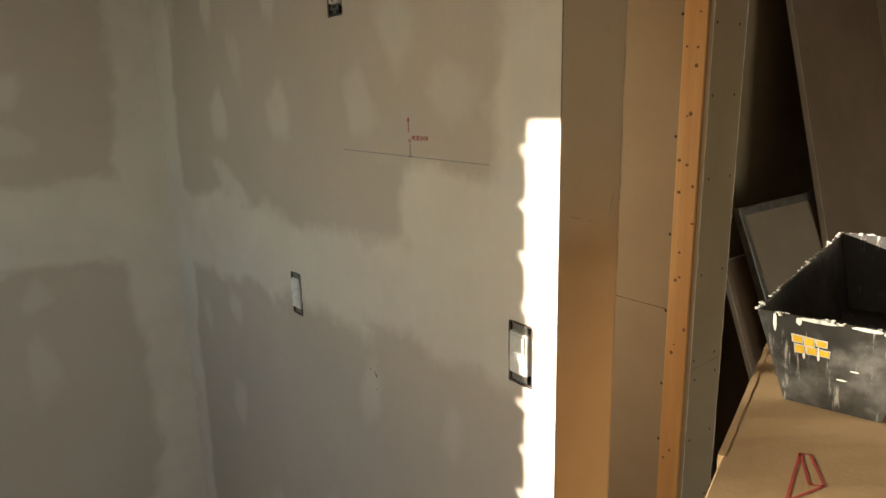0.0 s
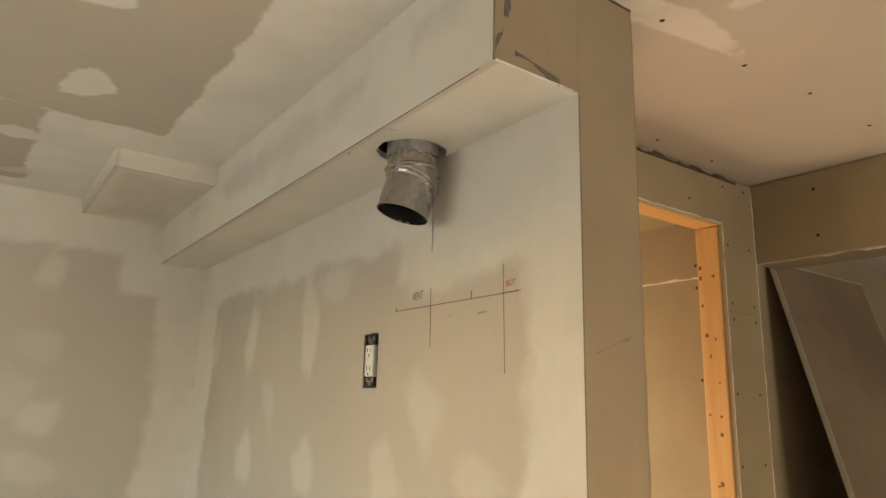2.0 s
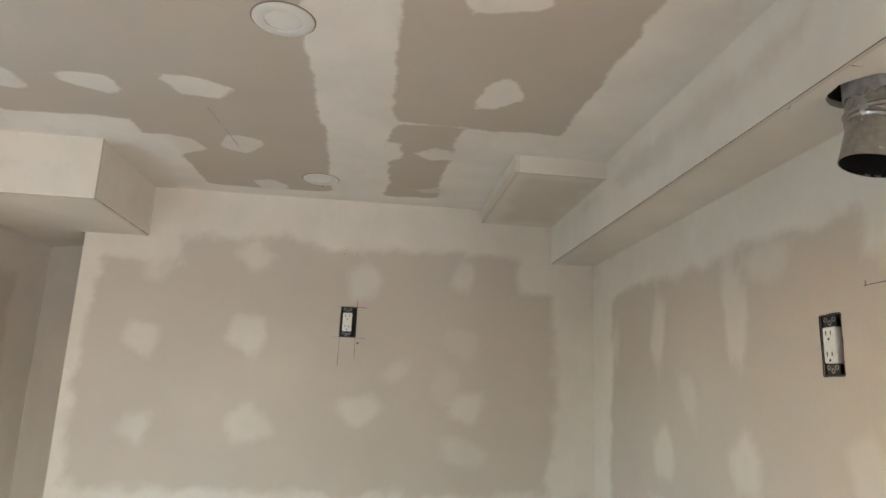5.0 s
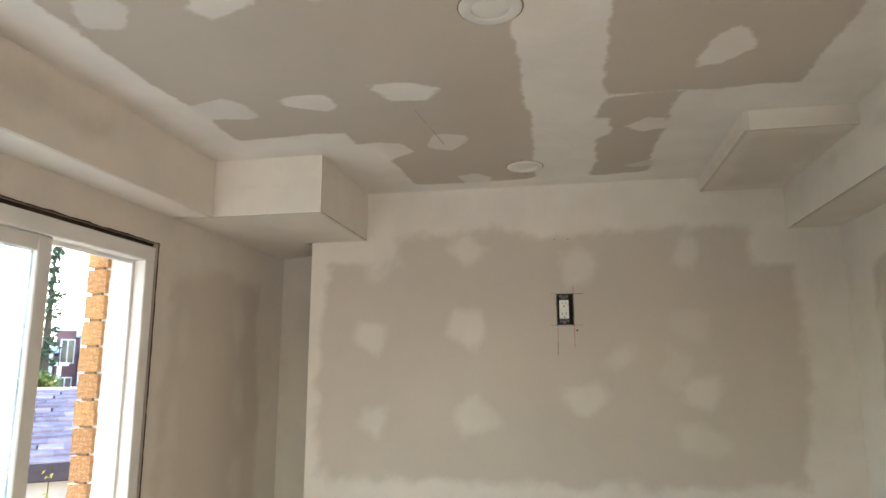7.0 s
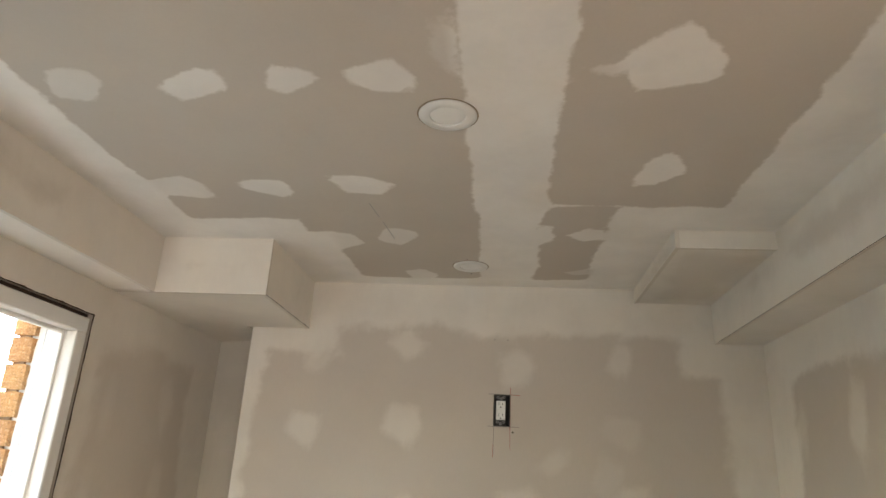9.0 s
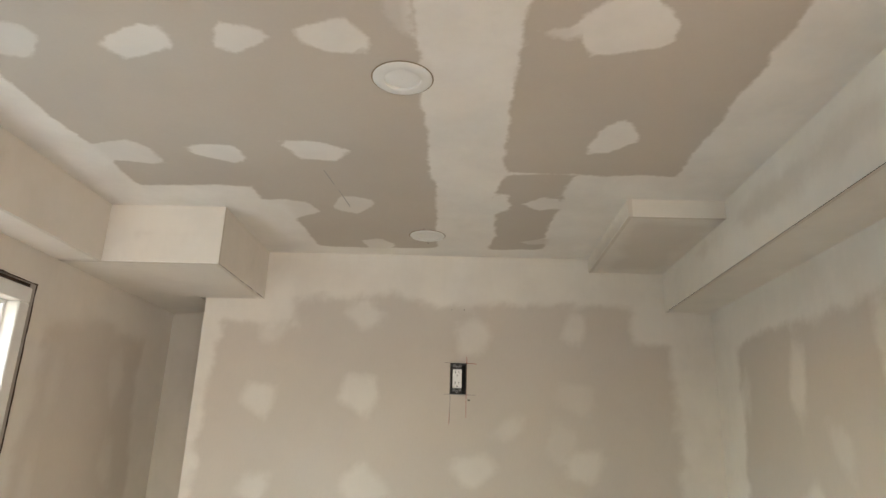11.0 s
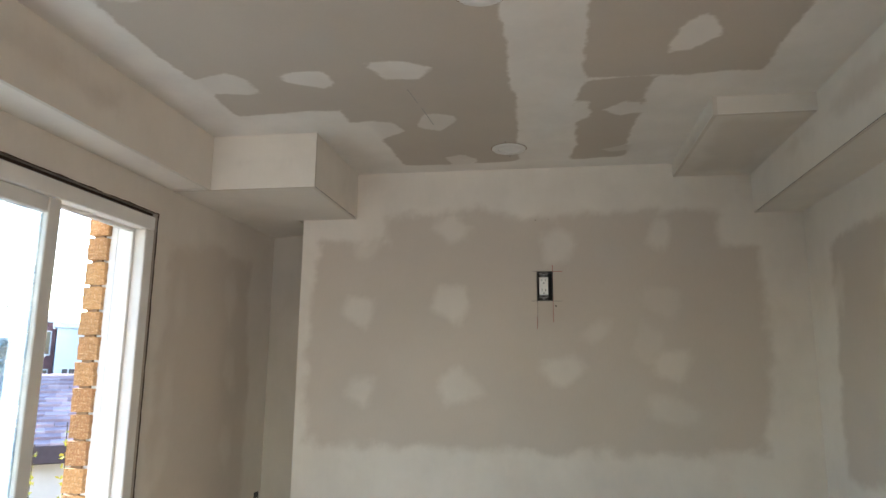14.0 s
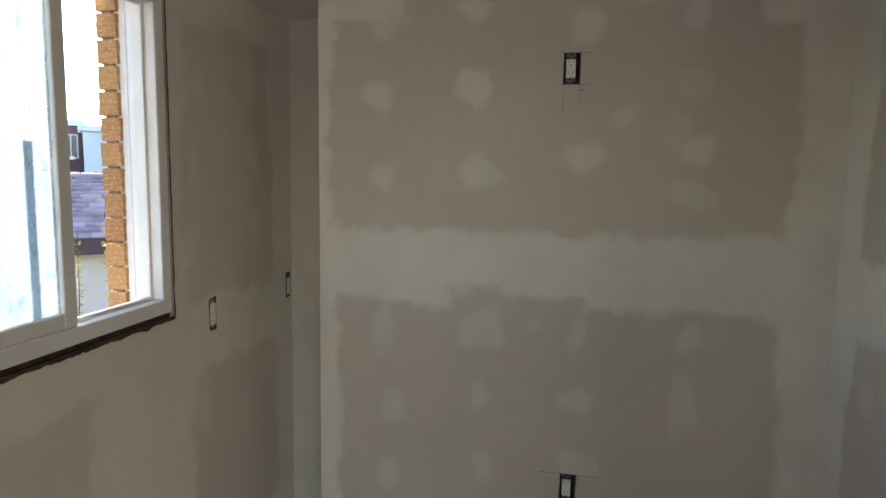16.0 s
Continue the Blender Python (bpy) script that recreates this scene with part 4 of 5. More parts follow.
screw_side = mesh_of("screw", add_lathe(bmesh.new(), [(0.0048, 0.0003), (0.0042, 0.0009), (0.0018, 0.0004)], 10, pose(0, 0, 0, 0, -90), True), SCREW)
screw_up = mesh_of("screw", add_lathe(bmesh.new(), [(0.0050, 0.0003), (0.0044, 0.0009), (0.0018, 0.0004)], 10, pose(0, 0, 0, 180), True), SCREW)


def screws(parent, mesh, places):
    for p in places:
        b = new("screw", mesh)
        b.location = p
        b.parent = parent


rows_z = (2.23, 2.06, 2.015, 1.81, 1.62, 1.39, 1.11, 0.845, 0.78, 0.58, 0.35)
screws(wall_door, screw_mesh, [(x + 0.006 * math.sin(z * 40 + x), YA, z) for z in rows_z for x in (1.995, 2.108)] + [(1.99, YA, 2.405), (2.10, YA, 2.41), (1.82, YA, 2.335)])
screws(ceiling, screw_up, [(1.172, -1.943, H), (1.433, -1.945, H), (1.654, -1.965, H), (1.93, -1.97, H), (1.62, -1.60, H), (1.86, -1.60, H)])
screws(closet_side, screw_side, [(2.06, -1.40, z) for z in (2.20, 2.13, 1.85, 1.5, 1.2, 0.95, 0.7, 0.5)])
for k, s in enumerate((0.18, 0.42)):
    screws(header, screw_side, [tuple(hp + HD * s + Vector((-0.0004, 0, z))) for z in (2.25, 2.385)])

# board joints and torn edges
STEEP = plain("torn paper edge", (0.72, 0.62, 0.47), 0.9, 0, 0.2, 60, 0.5)
gap((2.0595, -0.60, 2.158), (2.0595, -1.43, 2.158), (0, 0, 1), 0.010, 71, closet_side, (-1, 0, 0), STEEP).name = "torn_edge"
gap((2.0595, -0.60, 0.955), (2.0595, -1.43, 0.955), (0, 0, 1), 0.0035, 72, closet_side, (-1, 0, 0)).name = "board_joint"
gap((1.965, YA - 0.0006, 2.036), (2.138, YA - 0.0006, 2.036), (0, 0, 1), 0.0030, 73, wall_door, (0, -1, 0), BACK_PAPER).name = "board_joint"
gap((1.965, YA - 0.0006, 0.815), (2.138, YA - 0.0006, 0.822), (0, 0, 1), 0.0030, 74, wall_door, (0, -1, 0), BACK_PAPER).name = "board_joint"
gap((DX1 + 0.0005, YA - 0.0006, 0.1), (DX1 + 0.0005, YA - 0.0006, DZ), (1, 0, 0), 0.006, 75, wall_door, (0, -1, 0), GYPSUM).name = "cut_edge"
gap((DX0, YA - 0.0006, DZ + 0.001), (DX1, YA - 0.0006, DZ + 0.001), (0, 0, 1), 0.007, 76, wall_door, (0, -1, 0), GYPSUM).name = "cut_edge"
gap((2.139, YA - 0.0004, 0.1), (2.139, YA - 0.0004, H - 0.02), (1, 0, 0), 0.006, 77, wall_door, (0, -1, 0), STEEP).name = "torn_edge"
gap((1.14, YA - 0.0004, H - 0.020), (2.06, YA - 0.0004, H - 0.016), (0, 0, 1), 0.020, 78, wall_door, (0, -1, 0)).name = "open_joint"
pb = Vector((0, 0, 2.195))
gap(tuple(hp + pb), tuple(hp + HD * 1.6 + pb), (0, 0, -1), 0.010, 79, header, tuple(Vector((0, 0, 1)).cross(HD) * -1), GYPSUM).name = "cut_edge"
gap(tuple(hp + Vector((0, 0, H - 0.004))), tuple(hp + HD * 1.6 + Vector((0, 0, H - 0.004))), (0, 0, -1), 0.004, 80, header, tuple(Vector((0, 0, 1)).cross(HD) * -1), BACK_PAPER).name = "board_joint"
# corner bead and cracks at the partition's end
EY = YE - 0.0146
CREASE = plain("creased board paper", (0.26, 0.205, 0.145), 0.85, 0, 0.3, 60, 0.4)
BEAD = plain("dull corner bead", (0.13, 0.12, 0.105), 0.6, 0.3, 0.3, 60, 0.2)
gap((XR + 0.0004, EY, 0.05), (XR + 0.0004, EY, ZR), (1, 0, 0), 0.0017, 81, wall_end, (0, -1, 0), BEAD).name = "corner_bead"
gap((XE - 0.001, EY, 0.05), (XE - 0.001, EY, H - 0.02), (1, 0, 0), 0.003, 82, wall_end, (0, -1, 0), CREASE).name = "torn_edge"
gap((XF + 0.0004, EY, ZR), (XF + 0.0004, EY, H - 0.01), (1, 0, 0), 0.0020, 83, end_cap, (0, -1, 0), BEAD).name = "corner_bead"
gap((XF, EY, ZR + 0.0022), (XR - 0.003, EY, ZR + 0.0022), (0, 0, 1), 0.0022, 84, end_cap, (0, -1, 0), GAP_BROWN).name = "corner_bead"
gap((0.95, EY, H - 0.007), (1.10, EY, H - 0.007), (0, 0, 1), 0.009, 85, end_cap, (0, -1, 0)).name = "open_joint"
gap((XF - 0.0008, -1.90, ZR - 0.0005), (XF - 0.0008, -0.05, ZR - 0.0005), (0, 0, -1), 0.0012, 86, soffit_right, (-1, 0, 0), BEAD).name = "corner_bead"
DRY_EDGE = plain("dry compound edge", (0.82, 0.79, 0.73), 0.85, 0, 0.15, 60, 0.5)
gap((XL + 0.15, -0.4975, ZL + 0.0005), (-0.72, -0.4975, ZL + 0.0005), (0, 0, 1), 0.0030, 93, box_left, (0, -1, 0), DRY_EDGE).name = "compound_edge"
# dark strip drawn as the thin shadow line along the box's side edge
gap((-0.7195, -0.49, ZL + 0.0005), (-0.7195, -0.01, ZL + 0.0005), (0, 0, 1), 0.0030, 94, box_left, (1, 0, 0), GAP_BROWN).name = "board_joint"
gap((-0.7205, -0.4975, ZL), (-0.7205, -0.4975, H - 0.004), (-1, 0, 0), 0.0022, 95, box_left, (0, -1, 0), DRY_EDGE).name = "compound_edge"
gap((0.5145, -0.01, ZB + 0.0005), (0.5145, -0.62, ZB + 0.0005), (0, 0, 1), 0.0025, 96, box_right, (-1, 0, 0), DRY_EDGE).name = "compound_edge"
gap((0.53, -0.6305, ZB + 0.0005), (0.79, -0.6305, ZB + 0.0005), (0, 0, 1), 0.0030, 97, box_right, (0, -1, 0), DRY_EDGE).name = "compound_edge"
gap((XF + 0.004, EY - 0.0004, ZR + 0.003), (XR - 0.004, EY - 0.0004, ZR + 0.003), (0, 0, -1), 0.0034, 98, end_cap, (0, -1, 0), DRY_EDGE).name = "compound_edge"
SMEAR = plain("grey plaster smear", (0.12, 0.105, 0.088), 0.7, 0, 0.4, 90, 0.3)
gap((0.815, EY, 2.315), (0.817, EY, 2.39), (1, 0, 0), 0.014, 87, end_cap, (0, -1, 0), SMEAR).name = "plaster_smear"
gap((0.835, EY, 2.268), (0.925, EY, 2.252), (0, 0, -1), 0.016, 88, end_cap, (0, -1, 0), SMEAR).name = "plaster_smear"
gap((0.798, EY, 2.255), (0.812, EY, 2.285), (0, 0, 1), 0.020, 89, end_cap, (0, -1, 0), SMEAR).name = "plaster_smear"
gap((0.99, EY, 1.845), (1.07, EY, 1.872), (0, 0, 1), 0.006, 90, wall_end, (0, -1, 0), CREASE).name = "paper_crease"
gap((0.99, EY, 1.462), (1.065, EY, 1.442), (0, 0, 1), 0.004, 91, wall_end, (0, -1, 0), CREASE).name = "paper_crease"
gap((1.075, EY, 1.445), (1.085, EY, 1.485), (0, 0, 1), 0.012, 92, wall_end, (0, -1, 0), CREASE).name = "paper_crease"

# ---- things in the store room behind the header ----
def leaning_sheet(name, x0, x1, y_top, z_top, y_foot, thick, face, edge, label, category):
    """A sheet that stands on the floor and leans back: local x along, local z up the sheet, front towards -y."""
    length = math.hypot(y_top - y_foot, z_top)
    ob = thing(name, (x0, y_foot, 0.0), label, category)
    m = pose(0, 0, 0.004, -math.degrees(math.atan2(y_top - y_foot, z_top)))
    w = x1 - x0
    part("face", boxes(((0.004, -0.0006, 0.004), (w - 0.004, thick * 0.5, length - 0.004)), m=m), face, ob, "dark brown paper face")
    part("edge", boxes(((0, 0, 0), (0.0038, thick, length)), ((w - 0.0038, 0, 0), (w, thick, length)), ((0.0038, 0, length - 0.0038), (w - 0.0038, thick, length)), ((0.0038, 0, 0), (w - 0.0038, thick, 0.0038)), m=m), edge, ob, "pale gypsum edge")
    return ob


leaning_sheet("plasterboard_sheet", 2.90, 3.72, -1.205, 2.36, -1.79, 0.020, BACK_PAPER, GYPSUM, "plasterboard sheet leaning with its brown back outwards", "plasterboard sheet")
leaning_sheet("plasterboard_offcut", 2.36, 2.95, -1.415, 1.06, -1.80, 0.016, BACK_PAPER, GYPSUM, "narrow plasterboard offcut leaning beside a framed panel", "plasterboard offcut")
# framed panel
panel = thing("framed_panel", (2.40, -1.93, 0.0), "grey metal-framed panel leaning in the store room", "panel")
pm = pose(0, 0, 0.004, -math.degrees(math.atan2(0.50, 1.24)))
PL = math.hypot(0.50, 1.24)
part("panel_face", boxes(((0.02, 0.004, 0.02), (0.74, 0.012, PL - 0.02)), m=pm), paper_material("dull panel", (0.30, 0.24, 0.17), (0.25, 0.20, 0.14)), panel)
for lo, hi in (((0, -0.004, 0), (0.030, 0.022, PL)), ((0.73, -0.004, 0), (0.76, 0.022, PL)), ((0.030, -0.004, PL - 0.03), (0.73, 0.022, PL)), ((0.030, -0.004, 0), (0.73, 0.022, 0.03))):
    part("frame_bar", boxes((lo, hi), bevel=0.003, m=pm), DARK_METAL, panel, "scuffed grey metal bar")

# ---- cardboard carton with the mud pan on it ----
carton = thing("cardboard_box", (0.6115, -2.357, 0.0), "tall brown cardboard carton with a red printed outline", "cardboard box", turn=19.3)
CL, CW, CH = 0.66, 0.50, 1.356
bm = add_box(bmesh.new(), (0, -CW, 0), (CL, 0, CH - 0.004), 0.006, seg=2)
part("body", bm, CARDBOARD, carton)
bm = bmesh.new()
for lo, hi in (((0.001, -CW / 2 + 0.001, CH - 0.0035), (CL - 0.001, -0.001, CH)), ((0.001, -CW + 0.001, CH - 0.0035), (CL - 0.001, -CW / 2 - 0.001, CH))):
    flap = part("flap", boxes((lo, hi), bevel=0.0012), CARDBOARD, carton)
bm = bmesh.new()
for k in range(30):
    x = CL * 0.2 + k * 0.012
    r = 0.0012 + 0.0014 * noise.noise(Vector((k * 0.3, 2, 1)))
    add_box(bm, (x, -0.002 - r, CH - 0.012), (x + 0.012, 0.001 + r, CH + r * 0.4))
part("frayed_edge", bm, CARDBOARD, carton, "frayed cardboard edge")
RED_PRINT = plain("red print", (0.50, 0.07, 0.06), 0.7, 0, 0.2, 80, 0)
bm = bmesh.new()
def print_line(p, q):
    p, q = Vector((*p, CH + 0.0004)), Vector((*q, CH + 0.0004))
    side = (q - p).normalized().cross(Vector((0, 0, 1))) * 0.0010
    vs = [bm.verts.new(c + s * side) for c, s in ((p, -1), (q, -1), (q, 1), (p, 1))]
    bm.faces.new(vs)
corner = [(0.166, -0.052), (0.168, -0.059), (0.126, -0.071), (0.092, -0.050), (0.122, -0.062)]
for a, b in ((0, 1), (1, 2), (2, 4), (4, 0), (0, 3), (2, 3)):
    print_line(corner[a], corner[b])
part("printed_outline", bm, RED_PRINT, carton, "red printed outline of a box")

pan = thing("mud_pan", (0.8305, -2.286, 1.357), "black plastic mud pan crusted with white joint compound", "mud pan", turn=12.4)


def scuffed():
    m = Nodes("scuffed black plastic", 0.38)
    dust = m.ramp(m.noise(14, 6, 0.7), 0.45, 0.72, 0, 0.55)
    scratch = m.ramp(m.noise(30, 5, 0.7, (1, 4, 0.5)), 0.57, 0.70, 0, 0.65)
    c = m.mix(dust, (0.028, 0.027, 0.025), (0.20, 0.19, 0.175))
    m.colour(m.mix(scratch, c, (0.42, 0.40, 0.37)))
    m.set(m.bsdf.inputs["Roughness"], m.math("MULTIPLY_ADD", dust, 0.7, 0.32))
    m.bump(m.noise(90, 4), 0.15, 0.001)
    return m.mat


PLASTIC = scuffed()
RL, RWD, PH, INX, INY = 0.392, 0.118, 0.092, 0.034, 0.021
bm = bmesh.new()
def pan_ring(x0, x1, y0, y1, z):
    return [bm.verts.new(c) for c in ((x0, y0, z), (x1, y0, z), (x1, y1, z), (x0, y1, z))]
TH = 0.0022
outer_low = pan_ring(INX, RL - INX, -RWD + INY, -INY, 0.0)
outer_top = pan_ring(0, RL, -RWD, 0, PH)
inner_top = pan_ring(TH, RL - TH, -RWD + TH, -TH, PH)
inner_low = pan_ring(INX + TH, RL - INX - TH, -RWD + INY + TH, -INY - TH, TH)
for a, b in ((outer_low, outer_top), (outer_top, inner_top), (inner_top, inner_low)):
    for k in range(4):
        bm.faces.new((a[k], a[(k + 1) % 4], b[(k + 1) % 4], b[k]))
bm.faces.new(outer_low[::-1]); bm.faces.new(inner_low)
part("tray", bm, PLASTIC, pan, "scuffed black plastic tray")
MUD = plain("dried joint compound", (0.70, 0.68, 0.63), 0.85, 0, 0.2, 60, 0.6)


crust_bm = bmesh.new()


def crust(p, q, seed, size, count):
    bm = crust_bm
    p, q = Vector(p), Vector(q)
    for k in range(count):
        c = p.lerp(q, random.random()) + Vector((random.gauss(0, 0.0012), random.gauss(0, 0.0012), random.gauss(0, 0.0007)))
        if noise.noise(c * 45 + Vector((seed, 0, 0))) < -0.12:
            continue
        r = size * (0.22 + 1.0 * random.random() ** 3)
        n = len(bm.verts)
        got = bmesh.ops.create_icosphere(bm, subdivisions=1, radius=r)["verts"]
        for v in got:
            v.co = Vector((v.co.x * 1.5, v.co.y * 1.3, v.co.z * 0.6)) * (1 + 0.3 * noise.noise(v.co * 300 + Vector((k, seed, 0)))) + c


crust((0, 0, PH), (RL, 0, PH), 1, 0.0014, 260)
crust((0.001, -0.002, PH), (0.001, -RWD, PH - 0.001), 2, 0.0015, 180)
crust((RL, 0, PH), (RL, -RWD, PH), 3, 0.0022, 140)
crust((0, -RWD, PH), (RL, -RWD, PH), 4, 0.0014, 220)
tagged(part("dried_compound", crust_bm, MUD, pan, "", True), "crumbly dried compound on the rim", kind="stuff")
# smears that run down the end, a lip of compound, and the worn yellow badge
end_n = Vector((-PH, 0, -INX)).normalized()


def on_end(y, s, lift=0.0006):
    """A place on the narrow end face: s metres down from the rim."""
    t = s / math.hypot(PH, INX)
    return Vector((INX * t, y, PH * (1 - t))) + end_n * lift


def end_blob(name, y0, s0, w, h, material, seed, label=""):
    bm = bmesh.new()
    mid = bm.verts.new(on_end(y0, s0, 0.0008))
    ring = []
    for k in range(22):
        a = 2 * math.pi * k / 22
        r = 1 + 0.35 * noise.noise(Vector((math.cos(a) * 2, math.sin(a) * 2, seed)))
        ring.append(bm.verts.new(on_end(y0 + w / 2 * r * math.cos(a), max(s0 + h / 2 * r * math.sin(a), 0.0), 0.0005)))
    for k in range(22):
        bm.faces.new((mid, ring[k], ring[(k + 1) % 22]))
    return part(name, bm, material, pan, label)


for k, (y, s, w, h) in enumerate(((-0.014, 0.010, 0.003, 0.020), (-0.046, 0.002, 0.030, 0.004), (-0.033, 0.005, 0.005, 0.008), (-0.082, 0.002, 0.022, 0.004), (-0.048, 0.037, 0.002, 0.016), (-0.037, 0.040, 0.002, 0.010), (-0.075, 0.048, 0.007, 0.0018), (-0.066, 0.060, 0.008, 0.002), (-0.100, 0.003, 0.014, 0.005))):
    end_blob("compound_smear", y, s, w, h, MUD, k * 1.7, "white compound smear")
YELLOW = plain("worn yellow badge", (0.66, 0.40, 0.03), 0.5, 0, 0.25, 90, 0)
PALE = plain("pale badge outline", (0.55, 0.50, 0.42), 0.6, 0, 0.3, 60, 0)
for row, (s0, y0) in enumerate(((0.020, -0.028), (0.030, -0.030))):
    for k in range(3):
        y = y0 - k * 0.0092
        tall, lean_s = 0.0072 + 0.0012 * math.sin(k * 2.1 + row), 0.0008 * k
        for lift, grow, mat, tag in ((0.0006, 0.0011, PALE, "badge_outline"), (0.0010, 0.0, YELLOW, "badge")):
            bm = bmesh.new()
            bm.faces.new([bm.verts.new(on_end(yy, ss, lift)) for yy, ss in ((y + grow, s0 + lean_s - grow), (y - 0.0074 - grow, s0 + lean_s - grow + 0.0006), (y - 0.0070 - grow, s0 + lean_s + tall + grow), (y + grow - 0.0006, s0 + lean_s + tall + grow - 0.0004))])
            part(tag, bm, mat, pan, "worn yellow badge block" if mat is YELLOW else "")

# ---- outside, seen through the window ----
OUT = pose(0.02, -2.45, 0, 0, 0, 40)      # local y points along the view over the roofs


def out_thing(name, at, label, category, group="", turn=0.0, kind=""):
    ob = thing(name, (0, 0, 0), label, category, group, 0, kind)
    ob.matrix_world = OUT @ pose(*at, 0, 0, turn)
    return ob


def ground_material():
    m = Nodes("suburban ground", 0.95)
    c = m.mix(m.ramp(m.noise(0.15, 5), 0.4, 0.62), (0.075, 0.085, 0.035), (0.16, 0.14, 0.11))
    m.colour(c).bump(m.noise(6, 4), 0.4, 0.05)
    return m.mat


bm = bmesh.new()
bmesh.ops.create_grid(bm, x_segments=12, y_segments=12, size=600)
for v in bm.verts:
    v.co.z = -3.2
ground = tagged(part("ground", bm, ground_material()), "patchy lawn and pavement below the window", kind="structure")


def shingle_material():
    m = Nodes("weathered shingles", 0.85)
    rnd = m.tree.nodes.new("ShaderNodeNewGeometry").outputs["Random Per Island"]
    c = m.mix(rnd, (0.50, 0.38, 0.40), (0.22, 0.155, 0.18))
    c = m.mix(m.ramp(m.noise(9, 5), 0.45, 0.75, 0, 0.4), c, (0.60, 0.46, 0.46))
    m.colour(c).bump(m.noise(60, 4), 0.5, 0.01)
    return m.mat


STUCCO = plain("pale stucco", (0.68, 0.62, 0.56), 0.9, 0, 0.1, 4, 0.3)
FASCIA = plain("dark fascia", (0.075, 0.05, 0.055), 0.7, 0, 0.2, 8, 0.1)
garage = out_thing("garage", (0, 8.0, -3.2), "low garage with weathered brown-purple shingle roof", "garage")
EAVE, RIDGE, GD = 4.02, 4.66, 2.75
part("wall", boxes(((-7, 0.25, 0), (7, GD * 2 - 0.25, EAVE - 0.02))), STUCCO, garage, "pale stucco wall")
part("fascia", boxes(((-7.3, -0.03, EAVE - 0.17), (7.3, 0.02, EAVE + 0.01)), bevel=0.01), FASCIA, garage, "dark brown eaves board")
verts, faces = [], []
rise = math.atan2(RIDGE - EAVE, GD)
slope = math.hypot(RIDGE - EAVE, GD)
course, tile = 0.20, 0.24
rows_n = int(slope / course) + 1
for r in range(rows_n):
    for c in range(int(14.6 / tile)):
        x = -7.3 + c * tile + (r % 3) * tile / 3 + 0.02 * random.uniform(-1, 1)
        w = tile * random.uniform(1.0, 1.03)
        s0 = r * course + 0.006 * random.uniform(-1, 1)
        lift = 0.026 + 0.020 * random.random()
        base = len(verts)
        for s, h in ((s0, lift), (s0 + course * 1.25, 0.004)):
            for dx in (0, w):
                y, z = s * math.cos(rise), EAVE + s * math.sin(rise)
                verts.append((x + dx, y - h * math.sin(rise), z + h * math.cos(rise)))
        for dx in (0, w):
            verts.append((x + dx, s0 * math.cos(rise), EAVE + s0 * math.sin(rise) - 0.004))
        faces += [(base, base + 1, base + 3, base + 2), (base + 4, base + 5, base + 1, base), (base + 4, base, base + 2), (base + 1, base + 5, base + 3)]
me = bpy.data.meshes.new("shingle_cover")
me.from_pydata(verts, [], faces)
me.materials.append(shingle_material())
sh = tagged(new("shingle_cover", me), "overlapping weathered shingles", kind="stuff")
sh.parent = garage
roof_bm = bmesh.new()
pts = [(-7.3, 0, EAVE), (7.3, 0, EAVE), (7.3, GD, RIDGE), (-7.3, GD, RIDGE), (7.3, GD * 2, EAVE), (-7.3, GD * 2, EAVE)]
vs = [roof_bm.verts.new(Vector(p) + Vector((0, 0, -0.006))) for p in pts]
roof_bm.faces.new((vs[0], vs[1], vs[2], vs[3])); roof_bm.faces.new((vs[3], vs[2], vs[4], vs[5]))
part("roof", roof_bm, FASCIA, garage)
part("ridge_cap", boxes(((-7.3, GD - 0.09, RIDGE - 0.02), (7.3, GD + 0.09, RIDGE + 0.035)), bevel=0.02), shingle_material(), garage)

WHITE_WALL = plain("white rendered wall", (0.72, 0.74, 0.76), 0.85, 0, 0.06, 0.8, 0.1)
PURPLE_BRICK = plain("dark red brick wall", (0.20, 0.10, 0.10), 0.85, 0, 0.2, 3, 0.2)
DARK_GLASS = plain("dark window glass", (0.03, 0.04, 0.055), 0.08, 0, 0.2, 2, 0)
RAIL = plain("grey metal rail", (0.16, 0.19, 0.24), 0.5, 0.4, 0.1, 5, 0)


